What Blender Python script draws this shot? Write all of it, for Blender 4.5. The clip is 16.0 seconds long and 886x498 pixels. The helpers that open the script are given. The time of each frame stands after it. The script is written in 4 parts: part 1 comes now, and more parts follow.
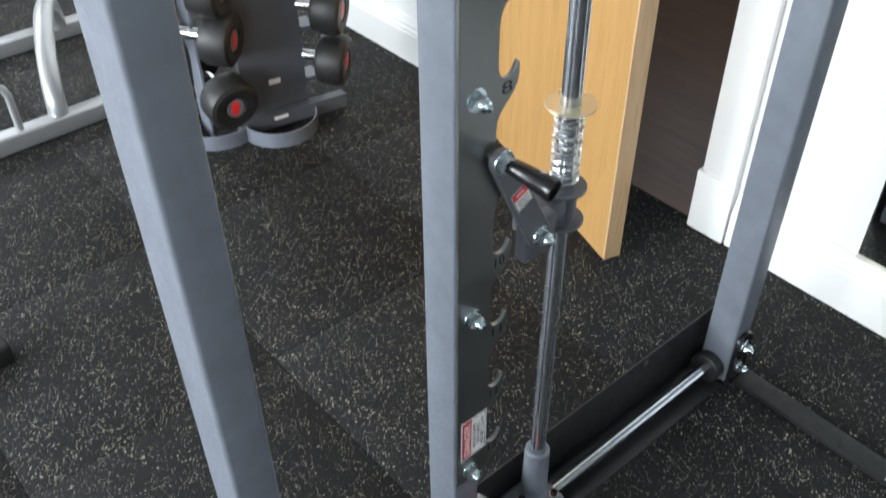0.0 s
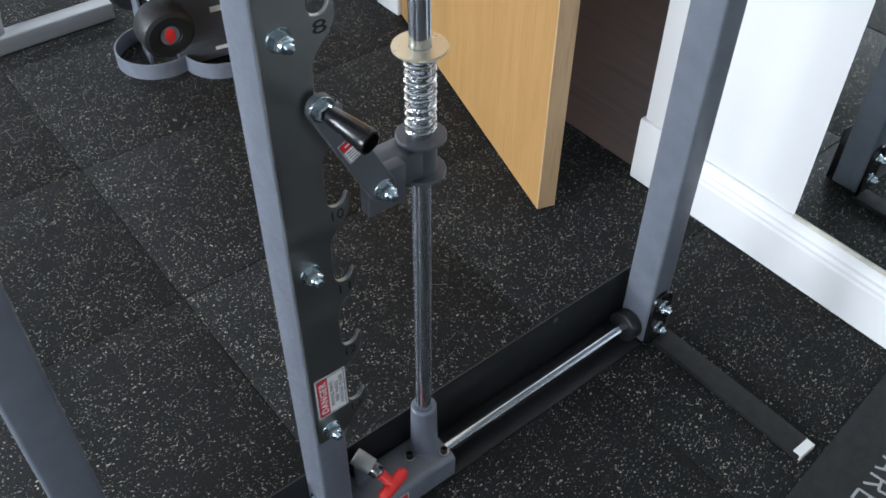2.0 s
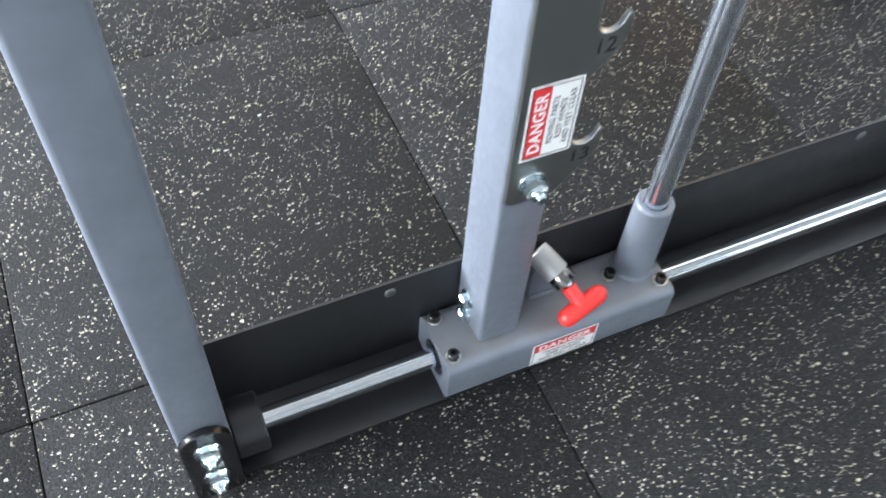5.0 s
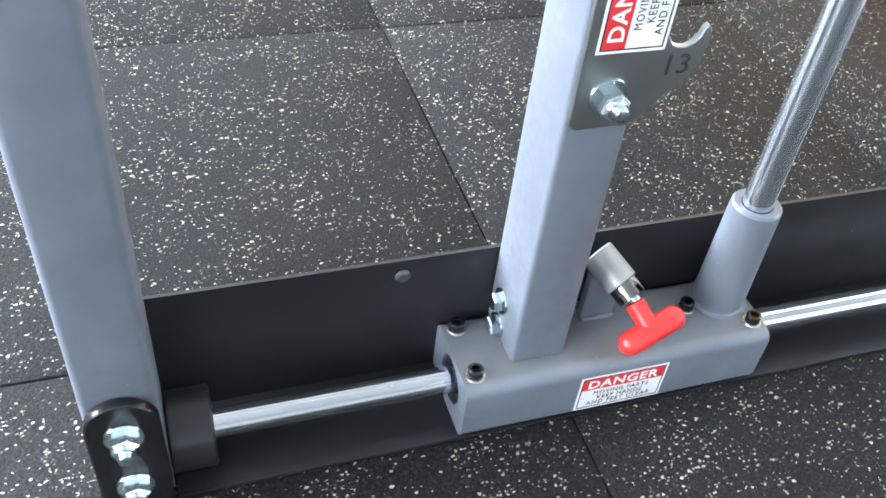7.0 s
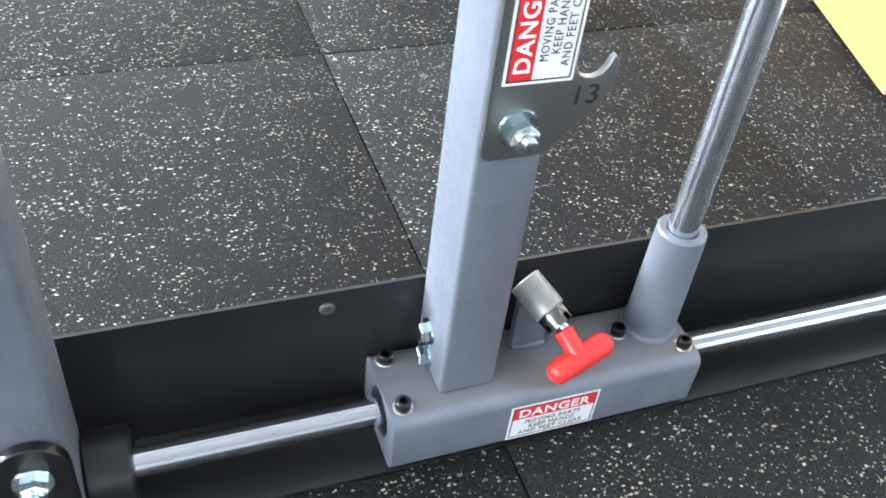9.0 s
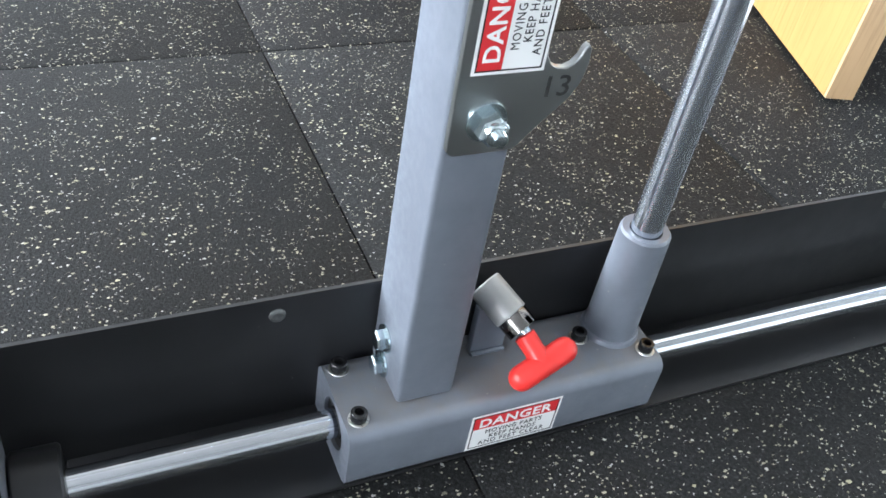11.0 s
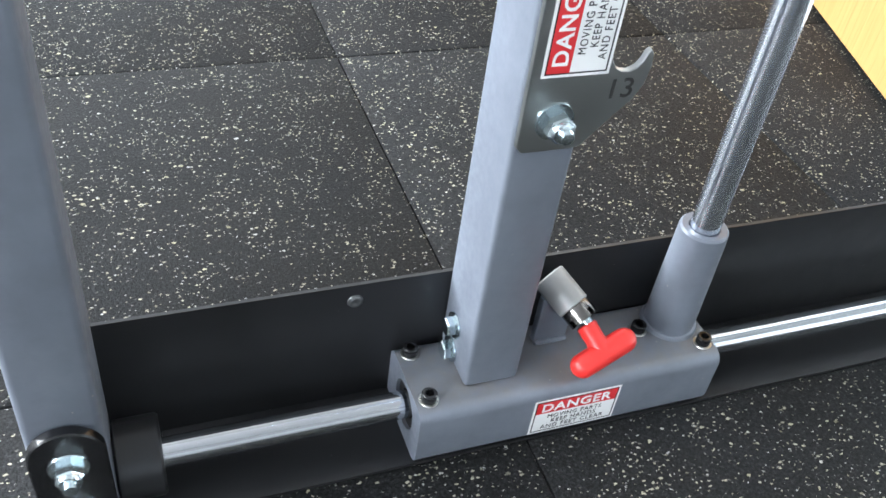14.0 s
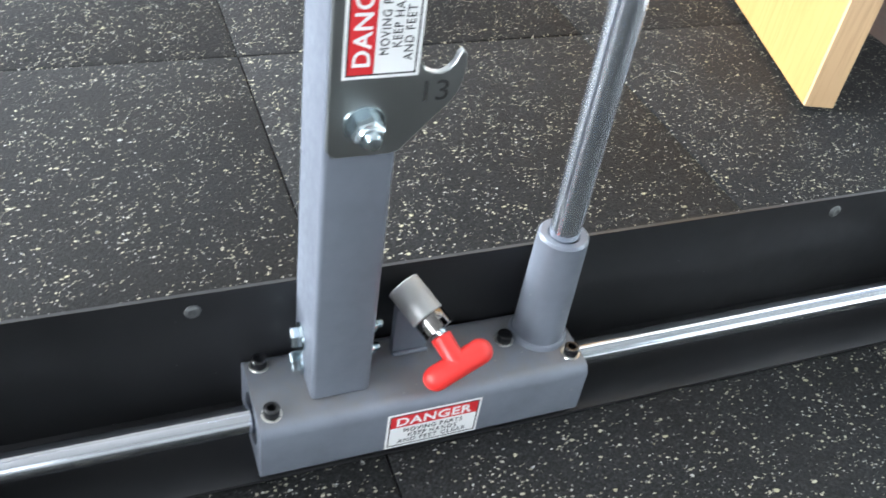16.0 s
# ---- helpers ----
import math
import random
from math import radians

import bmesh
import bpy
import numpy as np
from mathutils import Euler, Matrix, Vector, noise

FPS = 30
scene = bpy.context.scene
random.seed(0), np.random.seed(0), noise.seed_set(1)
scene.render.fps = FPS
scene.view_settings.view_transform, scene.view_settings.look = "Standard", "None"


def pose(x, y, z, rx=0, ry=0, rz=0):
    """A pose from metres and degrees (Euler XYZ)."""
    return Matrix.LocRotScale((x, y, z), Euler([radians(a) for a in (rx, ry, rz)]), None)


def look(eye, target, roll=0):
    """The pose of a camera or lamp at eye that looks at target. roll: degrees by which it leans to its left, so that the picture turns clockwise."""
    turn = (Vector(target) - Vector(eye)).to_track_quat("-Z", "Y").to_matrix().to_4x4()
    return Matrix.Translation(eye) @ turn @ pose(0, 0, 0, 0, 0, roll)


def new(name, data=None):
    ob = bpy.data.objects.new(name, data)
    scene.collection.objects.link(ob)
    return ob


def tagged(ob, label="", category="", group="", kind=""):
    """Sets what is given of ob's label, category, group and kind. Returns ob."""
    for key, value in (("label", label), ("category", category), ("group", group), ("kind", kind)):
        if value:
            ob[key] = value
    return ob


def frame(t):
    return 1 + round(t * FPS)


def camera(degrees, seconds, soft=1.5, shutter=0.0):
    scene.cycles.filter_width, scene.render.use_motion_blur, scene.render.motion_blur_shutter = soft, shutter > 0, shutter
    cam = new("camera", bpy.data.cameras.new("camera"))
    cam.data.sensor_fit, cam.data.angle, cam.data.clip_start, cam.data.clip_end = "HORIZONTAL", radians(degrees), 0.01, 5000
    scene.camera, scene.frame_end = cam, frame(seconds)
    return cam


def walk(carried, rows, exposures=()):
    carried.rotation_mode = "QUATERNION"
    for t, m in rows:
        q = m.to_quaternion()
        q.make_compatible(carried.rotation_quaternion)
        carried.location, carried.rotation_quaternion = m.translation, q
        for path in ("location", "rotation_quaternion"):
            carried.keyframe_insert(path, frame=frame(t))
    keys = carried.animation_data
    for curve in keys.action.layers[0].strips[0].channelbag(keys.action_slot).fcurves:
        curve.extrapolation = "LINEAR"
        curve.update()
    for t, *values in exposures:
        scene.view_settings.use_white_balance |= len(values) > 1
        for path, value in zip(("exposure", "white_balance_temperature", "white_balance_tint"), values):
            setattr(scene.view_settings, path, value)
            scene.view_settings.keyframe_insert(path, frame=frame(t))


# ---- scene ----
cam = camera(52.3, 16.0, soft=1.6, shutter=0.5)
ROWS = [
    (0, (0.133, 0.199, 1.343), (1.022, 1.243, 0.177), -0.6),
    (0.5, (0.146, 0.179, 1.318), (0.978, 1.183, 0.077), -0.6),
    (1, (0.200, 0.160, 1.307), (1.009, 1.143, 0.034), -1.5),
    (1.5, (0.264, 0.140, 1.312), (1.059, 1.136, 0.041), -0.8),
    (2, (0.325, 0.126, 1.313), (1.133, 1.123, 0.051), 0.7),
    (2.5, (0.365, 0.137, 1.307), (1.107, 1.145, 0.013), 0.9),
    (3, (0.382, 0.150, 1.305), (1.097, 1.160, -0.002), 1.7),
    (3.5, (0.372, 0.168, 1.271), (0.982, 1.142, -0.114), 5.4),
    (4, (0.391, 0.223, 1.181), (0.951, 1.195, -0.227), 8.3),
    (4.5, (0.396, 0.305, 1.012), (0.919, 1.223, -0.446), 9.0),
    (5, (0.360, 0.351, 0.859), (0.858, 1.302, -0.586), 4.8),
    (5.2, (0.370, 0.367, 0.810), (0.839, 1.309, -0.650), 6.0),
    (7.3, (0.398, 0.347, 0.598), (0.893, 1.582, -0.615), 7.6),
    (7.5, (0.409, 0.344, 0.600), (0.897, 1.581, -0.613), 8.0),
    (8, (0.426, 0.346, 0.598), (0.892, 1.598, -0.609), 7.4),
    (8.5, (0.428, 0.350, 0.603), (0.926, 1.599, -0.594), 7.7),
    (9, (0.425, 0.352, 0.607), (0.982, 1.577, -0.589), 7.7),
    (9.5, (0.426, 0.352, 0.603), (1.024, 1.546, -0.603), 7.6),
    (9.7, (0.425, 0.347, 0.605), (1.032, 1.541, -0.598), 7.5),
    (11.8, (0.403, 0.393, 0.568), (1.115, 1.574, -0.589), 12.4),
    (12, (0.391, 0.365, 0.607), (1.046, 1.535, -0.594), 9.2),
    (12.5, (0.387, 0.360, 0.604), (1.036, 1.538, -0.593), 9.5),
    (13, (0.391, 0.349, 0.607), (1.028, 1.546, -0.576), 9.2),
    (13.5, (0.391, 0.345, 0.601), (0.990, 1.560, -0.584), 9.1),
    (14, (0.395, 0.345, 0.599), (0.971, 1.582, -0.574), 8.6),
    (14.5, (0.411, 0.346, 0.594), (0.964, 1.587, -0.587), 8.9),
    (15, (0.428, 0.349, 0.596), (0.959, 1.602, -0.582), 9.3),
    (15.5, (0.464, 0.337, 0.592), (1.035, 1.566, -0.592), 10.3),
    (16, (0.500, 0.334, 0.598), (1.107, 1.559, -0.572), 9.5),
]
EXPOSURES = [(0.0, 0.35, 6400, 8), (0.6, 0.5, 6400, 9), (1.0, 0.4, 6300, 10), (2.0, 0.0, 6050, 10), (3.4, -0.05, 5900, 10), (4.0, 0.7, 5850, 9), (4.5, 1.15, 6000, 9), (5.0, 1.6, 6200, 9), (7.3, 1.9, 6050, 9), (9.5, 1.7, 6150, 9), (12.0, 1.35, 6200, 9), (16.0, 1.6, 6250, 9)]
walk(cam, [(t, look(eye, aim, roll)) for t, eye, aim, roll in ROWS], EXPOSURES)

# ---- world and light: overcast daylight through tall windows in the west wall ----
world = bpy.data.worlds.new("sky")
world.use_nodes = True
scene.world = world
sky = world.node_tree.nodes.new("ShaderNodeTexSky")
sky.sky_type, sky.sun_disc = "NISHITA", False
sky.sun_elevation, sky.sun_rotation = radians(38), radians(250)
world.node_tree.links.new(sky.outputs["Color"], world.node_tree.nodes["Background"].inputs["Color"])
world.node_tree.nodes["Background"].inputs["Strength"].default_value = 0.1

WEST, EAST, SOUTH, NORTH, CEIL = -2.9, 1.672, -2.6, 4.6, 2.6
WINDOWS_W = [(-1.9, -0.3), (0.3, 1.9), (2.5, 4.1)]
# South opening is unseen, added as fill for faces turned south.
FILL_WINDOWS_S = [(-1.9, 0.1)]
WINDOWS_N = [(-2.3, -0.5), (-0.3, 1.3)]


def day_or_fill_lamp(name, place, aim, sx, sy, watts):
    data = bpy.data.lights.new(name, "AREA")
    data.shape, data.size, data.size_y, data.energy, data.color = "RECTANGLE", sx, sy, watts, (0.93, 0.97, 1.0)
    lamp = new(name, data)
    lamp.matrix_world = look(place, aim)
    return lamp


for (y0, y1), watts in zip(WINDOWS_W, (70, 185, 205)):
    day_or_fill_lamp("day_or_fill_lamp", (WEST - 0.06, (y0 + y1) / 2, 1.45), (WEST + 1, (y0 + y1) / 2, 1.45), y1 - y0, 1.5, watts)
# Weak added fill from the unseen south side.
for x0, x1 in FILL_WINDOWS_S:
    day_or_fill_lamp("day_or_fill_lamp", ((x0 + x1) / 2, SOUTH - 0.06, 1.45), ((x0 + x1) / 2, SOUTH + 1, 1.45), x1 - x0, 1.5, 6)
for x0, x1 in WINDOWS_N:
    day_or_fill_lamp("day_or_fill_lamp", ((x0 + x1) / 2, NORTH + 0.06, 1.45), ((x0 + x1) / 2, NORTH - 1, 1.45), x1 - x0, 1.5, 28)


# ---- materials ----
def mat(name, colour=(0.5, 0.5, 0.5), rough=0.5, metal=0.0):
    m = bpy.data.materials.new(name)
    m.use_nodes = True
    b = m.node_tree.nodes["Principled BSDF"]
    b.inputs["Base Color"].default_value = (*colour, 1)
    b.inputs["Roughness"].default_value = rough
    b.inputs["Metallic"].default_value = metal
    return m, m.node_tree.nodes, m.node_tree.links, b


def noise_node(nodes, links, scale, detail=4.0, rough=0.55, vector=None, squash=None):
    n = nodes.new("ShaderNodeTexNoise")
    n.inputs["Scale"].default_value, n.inputs["Detail"].default_value, n.inputs["Roughness"].default_value = scale, detail, rough
    src = vector
    if src is None:
        src = nodes.new("ShaderNodeNewGeometry").outputs["Position"]
    if squash:
        mp = nodes.new("ShaderNodeMapping")
        mp.inputs["Scale"].default_value = squash
        links.new(src, mp.inputs["Vector"])
        src = mp.outputs["Vector"]
    links.new(src, n.inputs["Vector"])
    return n


def ramp(nodes, links, source, stops):
    r = nodes.new("ShaderNodeValToRGB")
    while len(r.color_ramp.elements) < len(stops):
        r.color_ramp.elements.new(0.5)
    for e, (p, c) in zip(r.color_ramp.elements, stops):
        e.position = p
        e.color = (*c, 1) if len(c) == 3 else c
    links.new(source, r.inputs["Fac"])
    return r


def bump(nodes, links, source, b, strength=0.2, dist=0.001, chain=None):
    n = nodes.new("ShaderNodeBump")
    n.inputs["Strength"].default_value, n.inputs["Distance"].default_value = strength, dist
    links.new(source, n.inputs["Height"])
    if chain is not None:
        links.new(chain.outputs["Normal"], n.inputs["Normal"])
    links.new(n.outputs["Normal"], b.inputs["Normal"])
    return n


def worn(name, colour, rough, metal=0.0, vary=0.12, grain=900.0, grain_strength=0.08, blotch=9.0, specks=0.0):
    """Paint, plastic or metal with slow blotches in colour and gloss and a fine grain in its relief."""
    m, nodes, links, b = mat(name, colour, rough, metal)
    big = noise_node(nodes, links, blotch, 5)
    lo = tuple(c * (1 - vary) for c in colour)
    hi = tuple(min(1, c * (1 + vary)) for c in colour)
    tone = ramp(nodes, links, big.outputs["Fac"], [(0.3, lo), (0.7, hi)]).outputs["Color"]
    if specks:
        v = nodes.new("ShaderNodeTexVoronoi")
        v.inputs["Scale"].default_value = 75.0
        links.new(nodes.new("ShaderNodeNewGeometry").outputs["Position"], v.inputs["Vector"])
        sep = nodes.new("ShaderNodeSeparateColor")
        links.new(v.outputs["Color"], sep.inputs["Color"])
        far = nodes.new("ShaderNodeMath")
        far.operation = "MULTIPLY"
        far.inputs[1].default_value = specks
        links.new(sep.outputs["Red"], far.inputs[0])
        hit = nodes.new("ShaderNodeMath")
        hit.operation = "LESS_THAN"
        links.new(v.outputs["Distance"], hit.inputs[0])
        links.new(far.outputs[0], hit.inputs[1])
        dust = nodes.new("ShaderNodeMix")
        dust.data_type = "RGBA"
        links.new(hit.outputs[0], dust.inputs["Factor"])
        links.new(tone, dust.inputs["A"])
        dust.inputs["B"].default_value = (0.32, 0.31, 0.29, 1)
        tone = dust.outputs["Result"]
    links.new(tone, b.inputs["Base Color"])
    r = ramp(nodes, links, noise_node(nodes, links, blotch * 6, 4).outputs["Fac"], [(0.3, (rough * 0.85,) * 3), (0.75, (min(1, rough * 1.2),) * 3)])
    links.new(r.outputs["Color"], b.inputs["Roughness"])
    bump(nodes, links, noise_node(nodes, links, grain, 2).outputs["Fac"], b, grain_strength, 0.0004)
    return m


def chip_layer(nodes, links, pos, colour, scale, squash, turn, size, share, tint):
    """Lays flakes of one size and lie over a colour: cells picked by chance, thick in drifts and thin between them."""
    mp = nodes.new("ShaderNodeMapping")
    mp.inputs["Rotation"].default_value = (0, 0, radians(turn))
    mp.inputs["Scale"].default_value = squash
    links.new(pos, mp.inputs["Vector"])
    v = nodes.new("ShaderNodeTexVoronoi")
    v.voronoi_dimensions = "2D"
    v.inputs["Scale"].default_value = scale
    links.new(mp.outputs["Vector"], v.inputs["Vector"])
    sep = nodes.new("ShaderNodeSeparateColor")
    links.new(v.outputs["Color"], sep.inputs["Color"])
    lim = nodes.new("ShaderNodeMapRange")
    lim.inputs["To Min"].default_value, lim.inputs["To Max"].default_value = size
    links.new(sep.outputs["Green"], lim.inputs["Value"])
    near = nodes.new("ShaderNodeMath")
    near.operation = "LESS_THAN"
    links.new(v.outputs["Distance"], near.inputs[0])
    links.new(lim.outputs["Result"], near.inputs[1])
    drift = noise_node(nodes, links, 19.0, 3, 0.6, vector=pos)
    cut = nodes.new("ShaderNodeMapRange")
    cut.inputs["From Min"].default_value, cut.inputs["From Max"].default_value = 0.34, 0.68
    cut.inputs["To Min"].default_value, cut.inputs["To Max"].default_value = 1 - share[0], 1 - share[1]
    links.new(drift.outputs["Fac"], cut.inputs["Value"])
    pick = nodes.new("ShaderNodeMath")
    pick.operation = "GREATER_THAN"
    links.new(sep.outputs["Red"], pick.inputs[0])
    links.new(cut.outputs["Result"], pick.inputs[1])
    both = nodes.new("ShaderNodeMath")
    both.operation = "MULTIPLY"
    links.new(near.outputs[0], both.inputs[0])
    links.new(pick.outputs[0], both.inputs[1])
    chip = ramp(nodes, links, sep.outputs["Blue"], [(0.0, tuple(c * 0.4 for c in tint)), (0.35, tint), (0.75, tuple(min(0.8, c * 1.2) for c in tint)), (1.0, (0.42, 0.42, 0.41))])
    mx = nodes.new("ShaderNodeMix")
    mx.data_type = "RGBA"
    links.new(both.outputs[0], mx.inputs["Factor"])
    links.new(colour, mx.inputs["A"])
    links.new(chip.outputs["Color"], mx.inputs["B"])
    return mx.outputs["Result"]


def rubber_floor():
    """Black crumb rubber with cream flakes of several sizes, a film of dust and a rough grain."""
    m, nodes, links, b = mat("speckled_rubber", (0.02, 0.02, 0.02), 0.62)
    b.inputs["Specular IOR Level"].default_value = 0.11
    pos = nodes.new("ShaderNodeNewGeometry").outputs["Position"]
    warp = noise_node(nodes, links, 260.0, 3, 0.7, vector=pos)
    mix = nodes.new("ShaderNodeVectorMath")
    mix.operation = "MULTIPLY_ADD"
    mix.inputs[1].default_value = (0.0052, 0.0052, 0.0)
    links.new(warp.outputs["Color"], mix.inputs[0])
    links.new(pos, mix.inputs[2])
    bent = mix.outputs["Vector"]
    base = ramp(nodes, links, noise_node(nodes, links, 360.0, 4, 0.8, vector=pos).outputs["Fac"],
                [(0.36, (0.0022, 0.0022, 0.0024)), (0.50, (0.0086, 0.0087, 0.0091)), (0.60, (0.0195, 0.0198, 0.0205)), (0.73, (0.058, 0.059, 0.061))])
    colour = base.outputs["Color"]
    for scale, squash, turn, size, share, tint in (
            (375.0, (1.0, 1.3, 1), 20, (0.14, 0.40), (0.02, 0.10), (0.21, 0.21, 0.19)),
            (270.0, (1.0, 1.6, 1), 75, (0.12, 0.38), (0.013, 0.145), (0.34, 0.325, 0.25)),
            (210.0, (1.0, 1.5, 1), -10, (0.13, 0.40), (0.011, 0.115), (0.375, 0.355, 0.265)),
            (128.0, (1.0, 1.3, 1), 40, (0.10, 0.32), (0.0, 0.03), (0.37, 0.35, 0.235))):
        colour = chip_layer(nodes, links, bent, colour, scale, squash, turn, size, share, tint)
    dust = noise_node(nodes, links, 2.2, 5, vector=pos)
    info = nodes.new("ShaderNodeObjectInfo")
    add = nodes.new("ShaderNodeMath")
    add.operation = "MULTIPLY_ADD"
    add.inputs[1].default_value = 0.04
    links.new(info.outputs["Random"], add.inputs[0])
    links.new(dust.outputs["Fac"], add.inputs[2])
    pale = nodes.new("ShaderNodeMix")
    pale.data_type = "RGBA"
    links.new(ramp(nodes, links, add.outputs[0], [(0.35, (0.004, 0.004, 0.004)), (0.9, (0.040, 0.040, 0.040))]).outputs["Color"], pale.inputs["Factor"])
    links.new(colour, pale.inputs["A"])
    hue = ramp(nodes, links, noise_node(nodes, links, 5.0, 3, vector=pos).outputs["Fac"], [(0.38, (0.33, 0.345, 0.365)), (0.62, (0.37, 0.35, 0.33))])
    links.new(hue.outputs["Color"], pale.inputs["B"])
    links.new(pale.outputs["Result"], b.inputs["Base Color"])
    fine = bump(nodes, links, noise_node(nodes, links, 330.0, 3, 0.7, vector=pos).outputs["Fac"], b, 0.7, 0.0022)
    bump(nodes, links, noise_node(nodes, links, 45.0, 2, vector=pos).outputs["Fac"], b, 0.2, 0.001, chain=fine)
    return m


def oak(name, light, dark, axis, rough=0.42):
    """Oak: long streaks and pores along one axis."""
    m, nodes, links, b = mat(name, light, rough)
    co = nodes.new("ShaderNodeTexCoord").outputs["Object"]
    long = [14.0, 14.0, 14.0]
    long[axis] = 0.9
    fine = [260.0, 260.0, 260.0]
    fine[axis] = 9.0
    a = noise_node(nodes, links, 1.0, 6, 0.6, vector=co, squash=long)
    a.inputs["Distortion"].default_value = 1.8
    f = noise_node(nodes, links, 1.0, 3, 0.6, vector=co, squash=fine)
    base = ramp(nodes, links, a.outputs["Fac"], [(0.25, dark), (0.5, tuple((p + q) / 2 for p, q in zip(light, dark))), (0.75, light)])
    pore = ramp(nodes, links, f.outputs["Fac"], [(0.3, (0.72, 0.68, 0.62)), (0.5, (1, 1, 1))])
    mul = nodes.new("ShaderNodeMix")
    mul.data_type, mul.blend_type = "RGBA", "MULTIPLY"
    mul.inputs["Factor"].default_value = 0.7
    links.new(base.outputs["Color"], mul.inputs["A"])
    links.new(pore.outputs["Color"], mul.inputs["B"])
    links.new(mul.outputs["Result"], b.inputs["Base Color"])
    bump(nodes, links, f.outputs["Fac"], b, 0.12, 0.0005)
    return m


def brushed(name, colour, rough, axis, metal=1.0, relief=0.0):
    """Metal with fine lines along one axis and slow smears in its gloss."""
    m, nodes, links, b = mat(name, colour, rough, metal)
    co = nodes.new("ShaderNodeTexCoord").outputs["Object"]
    lines = [900.0, 900.0, 900.0]
    lines[axis] = 12.0
    f = noise_node(nodes, links, 1.0, 3, vector=co, squash=lines)
    s = noise_node(nodes, links, 22.0, 5, vector=co)
    links.new(ramp(nodes, links, s.outputs["Fac"], [(0.3, (rough * 0.9,) * 3), (0.72, (rough * 1.15,) * 3)]).outputs["Color"], b.inputs["Roughness"])
    links.new(ramp(nodes, links, s.outputs["Fac"], [(0.3, tuple(c * 0.95 for c in colour)), (0.7, colour)]).outputs["Color"], b.inputs["Base Color"])
    if relief:
        bump(nodes, links, f.outputs["Fac"], b, relief, 0.0003)
    return m


def dusty(m, dust):
    """Settles a thin brownish film of dust on the faces of a paint that look up."""
    nodes, links = m.node_tree.nodes, m.node_tree.links
    b = nodes["Principled BSDF"]
    under = b.inputs["Base Color"].links[0].from_socket
    sep = nodes.new("ShaderNodeSeparateXYZ")
    links.new(nodes.new("ShaderNodeNewGeometry").outputs["Normal"], sep.inputs["Vector"])
    up = nodes.new("ShaderNodeMapRange")
    up.inputs["From Min"].default_value, up.inputs["From Max"].default_value = 0.75, 1.0
    links.new(sep.outputs["Z"], up.inputs["Value"])
    patch = ramp(nodes, links, noise_node(nodes, links, 38.0, 6, 0.7).outputs["Fac"], [(0.36, (0.12, 0.12, 0.12)), (0.66, (0.72, 0.72, 0.72))])
    cover = nodes.new("ShaderNodeMath")
    cover.operation = "MULTIPLY"
    links.new(up.outputs["Result"], cover.inputs[0])
    links.new(patch.outputs["Color"], cover.inputs[1])
    mx = nodes.new("ShaderNodeMix")
    mx.data_type = "RGBA"
    mx.inputs["B"].default_value = (*dust, 1)
    links.new(cover.outputs[0], mx.inputs["Factor"])
    links.new(under, mx.inputs["A"])
    links.new(mx.outputs["Result"], b.inputs["Base Color"])
    return m


RUBBER = rubber_floor()
GREY = worn("grey_enamel", (0.168, 0.185, 0.221), 0.40, 0.2, 0.11, 1400, 0.07, blotch=26.0, specks=0.05)
DUSTY_GREY = dusty(worn("dusty_grey_enamel", (0.168, 0.185, 0.221), 0.42, 0.2, 0.11, 1400, 0.07, blotch=26.0, specks=0.07), (0.185, 0.172, 0.158))
GREY_DARK = worn("dark_grey_enamel", (0.10, 0.105, 0.12), 0.42, 0.2, 0.08, 1400, 0.05)
BLACK = worn("black_steel", (0.0160, 0.0164, 0.0178), 0.36, 0.0, 0.2, 700, 0.06, specks=0.03)
MATT_BLACK = worn("matt_black", (0.007, 0.007, 0.0075), 0.62, 0.0, 0.2, 500, 0.1)
BLACK_RUBBER = worn("black_rubber", (0.014, 0.014, 0.014), 0.5, 0.0, 0.2, 500, 0.1)
GLOSS_BLACK = worn("gloss_black_plastic", (0.008, 0.008, 0.009), 0.24, 0.0, 0.2, 300, 0.02)
ZINC = worn("zinc", (0.66, 0.76, 0.80), 0.2, 1.0, 0.08, 500, 0.05, 60)
SPRING = worn("spring_steel", (0.72, 0.73, 0.72), 0.24, 1.0, 0.1, 500, 0.04, 60)
CHROME = brushed("chrome", (0.80, 0.81, 0.82), 0.10, 2)


def drawn_chrome(name, colour, rough, lines, relief):
    """Chrome with fine drawn lines along one axis."""
    m, nodes, links, b = mat(name, colour, rough, 1.0)
    f = noise_node(nodes, links, 1.0, 3, 0.7, squash=lines)
    links.new(ramp(nodes, links, f.outputs["Fac"], [(0.35, tuple(c * 0.62 for c in colour)), (0.6, colour)]).outputs["Color"], b.inputs["Base Color"])
    bump(nodes, links, f.outputs["Fac"], b, relief, 0.0005)
    return m


CHROME_RAIL = drawn_chrome("drawn_chrome_rail", (0.84, 0.87, 0.92), 0.085, (0.4, 420.0, 420.0), 0.22)


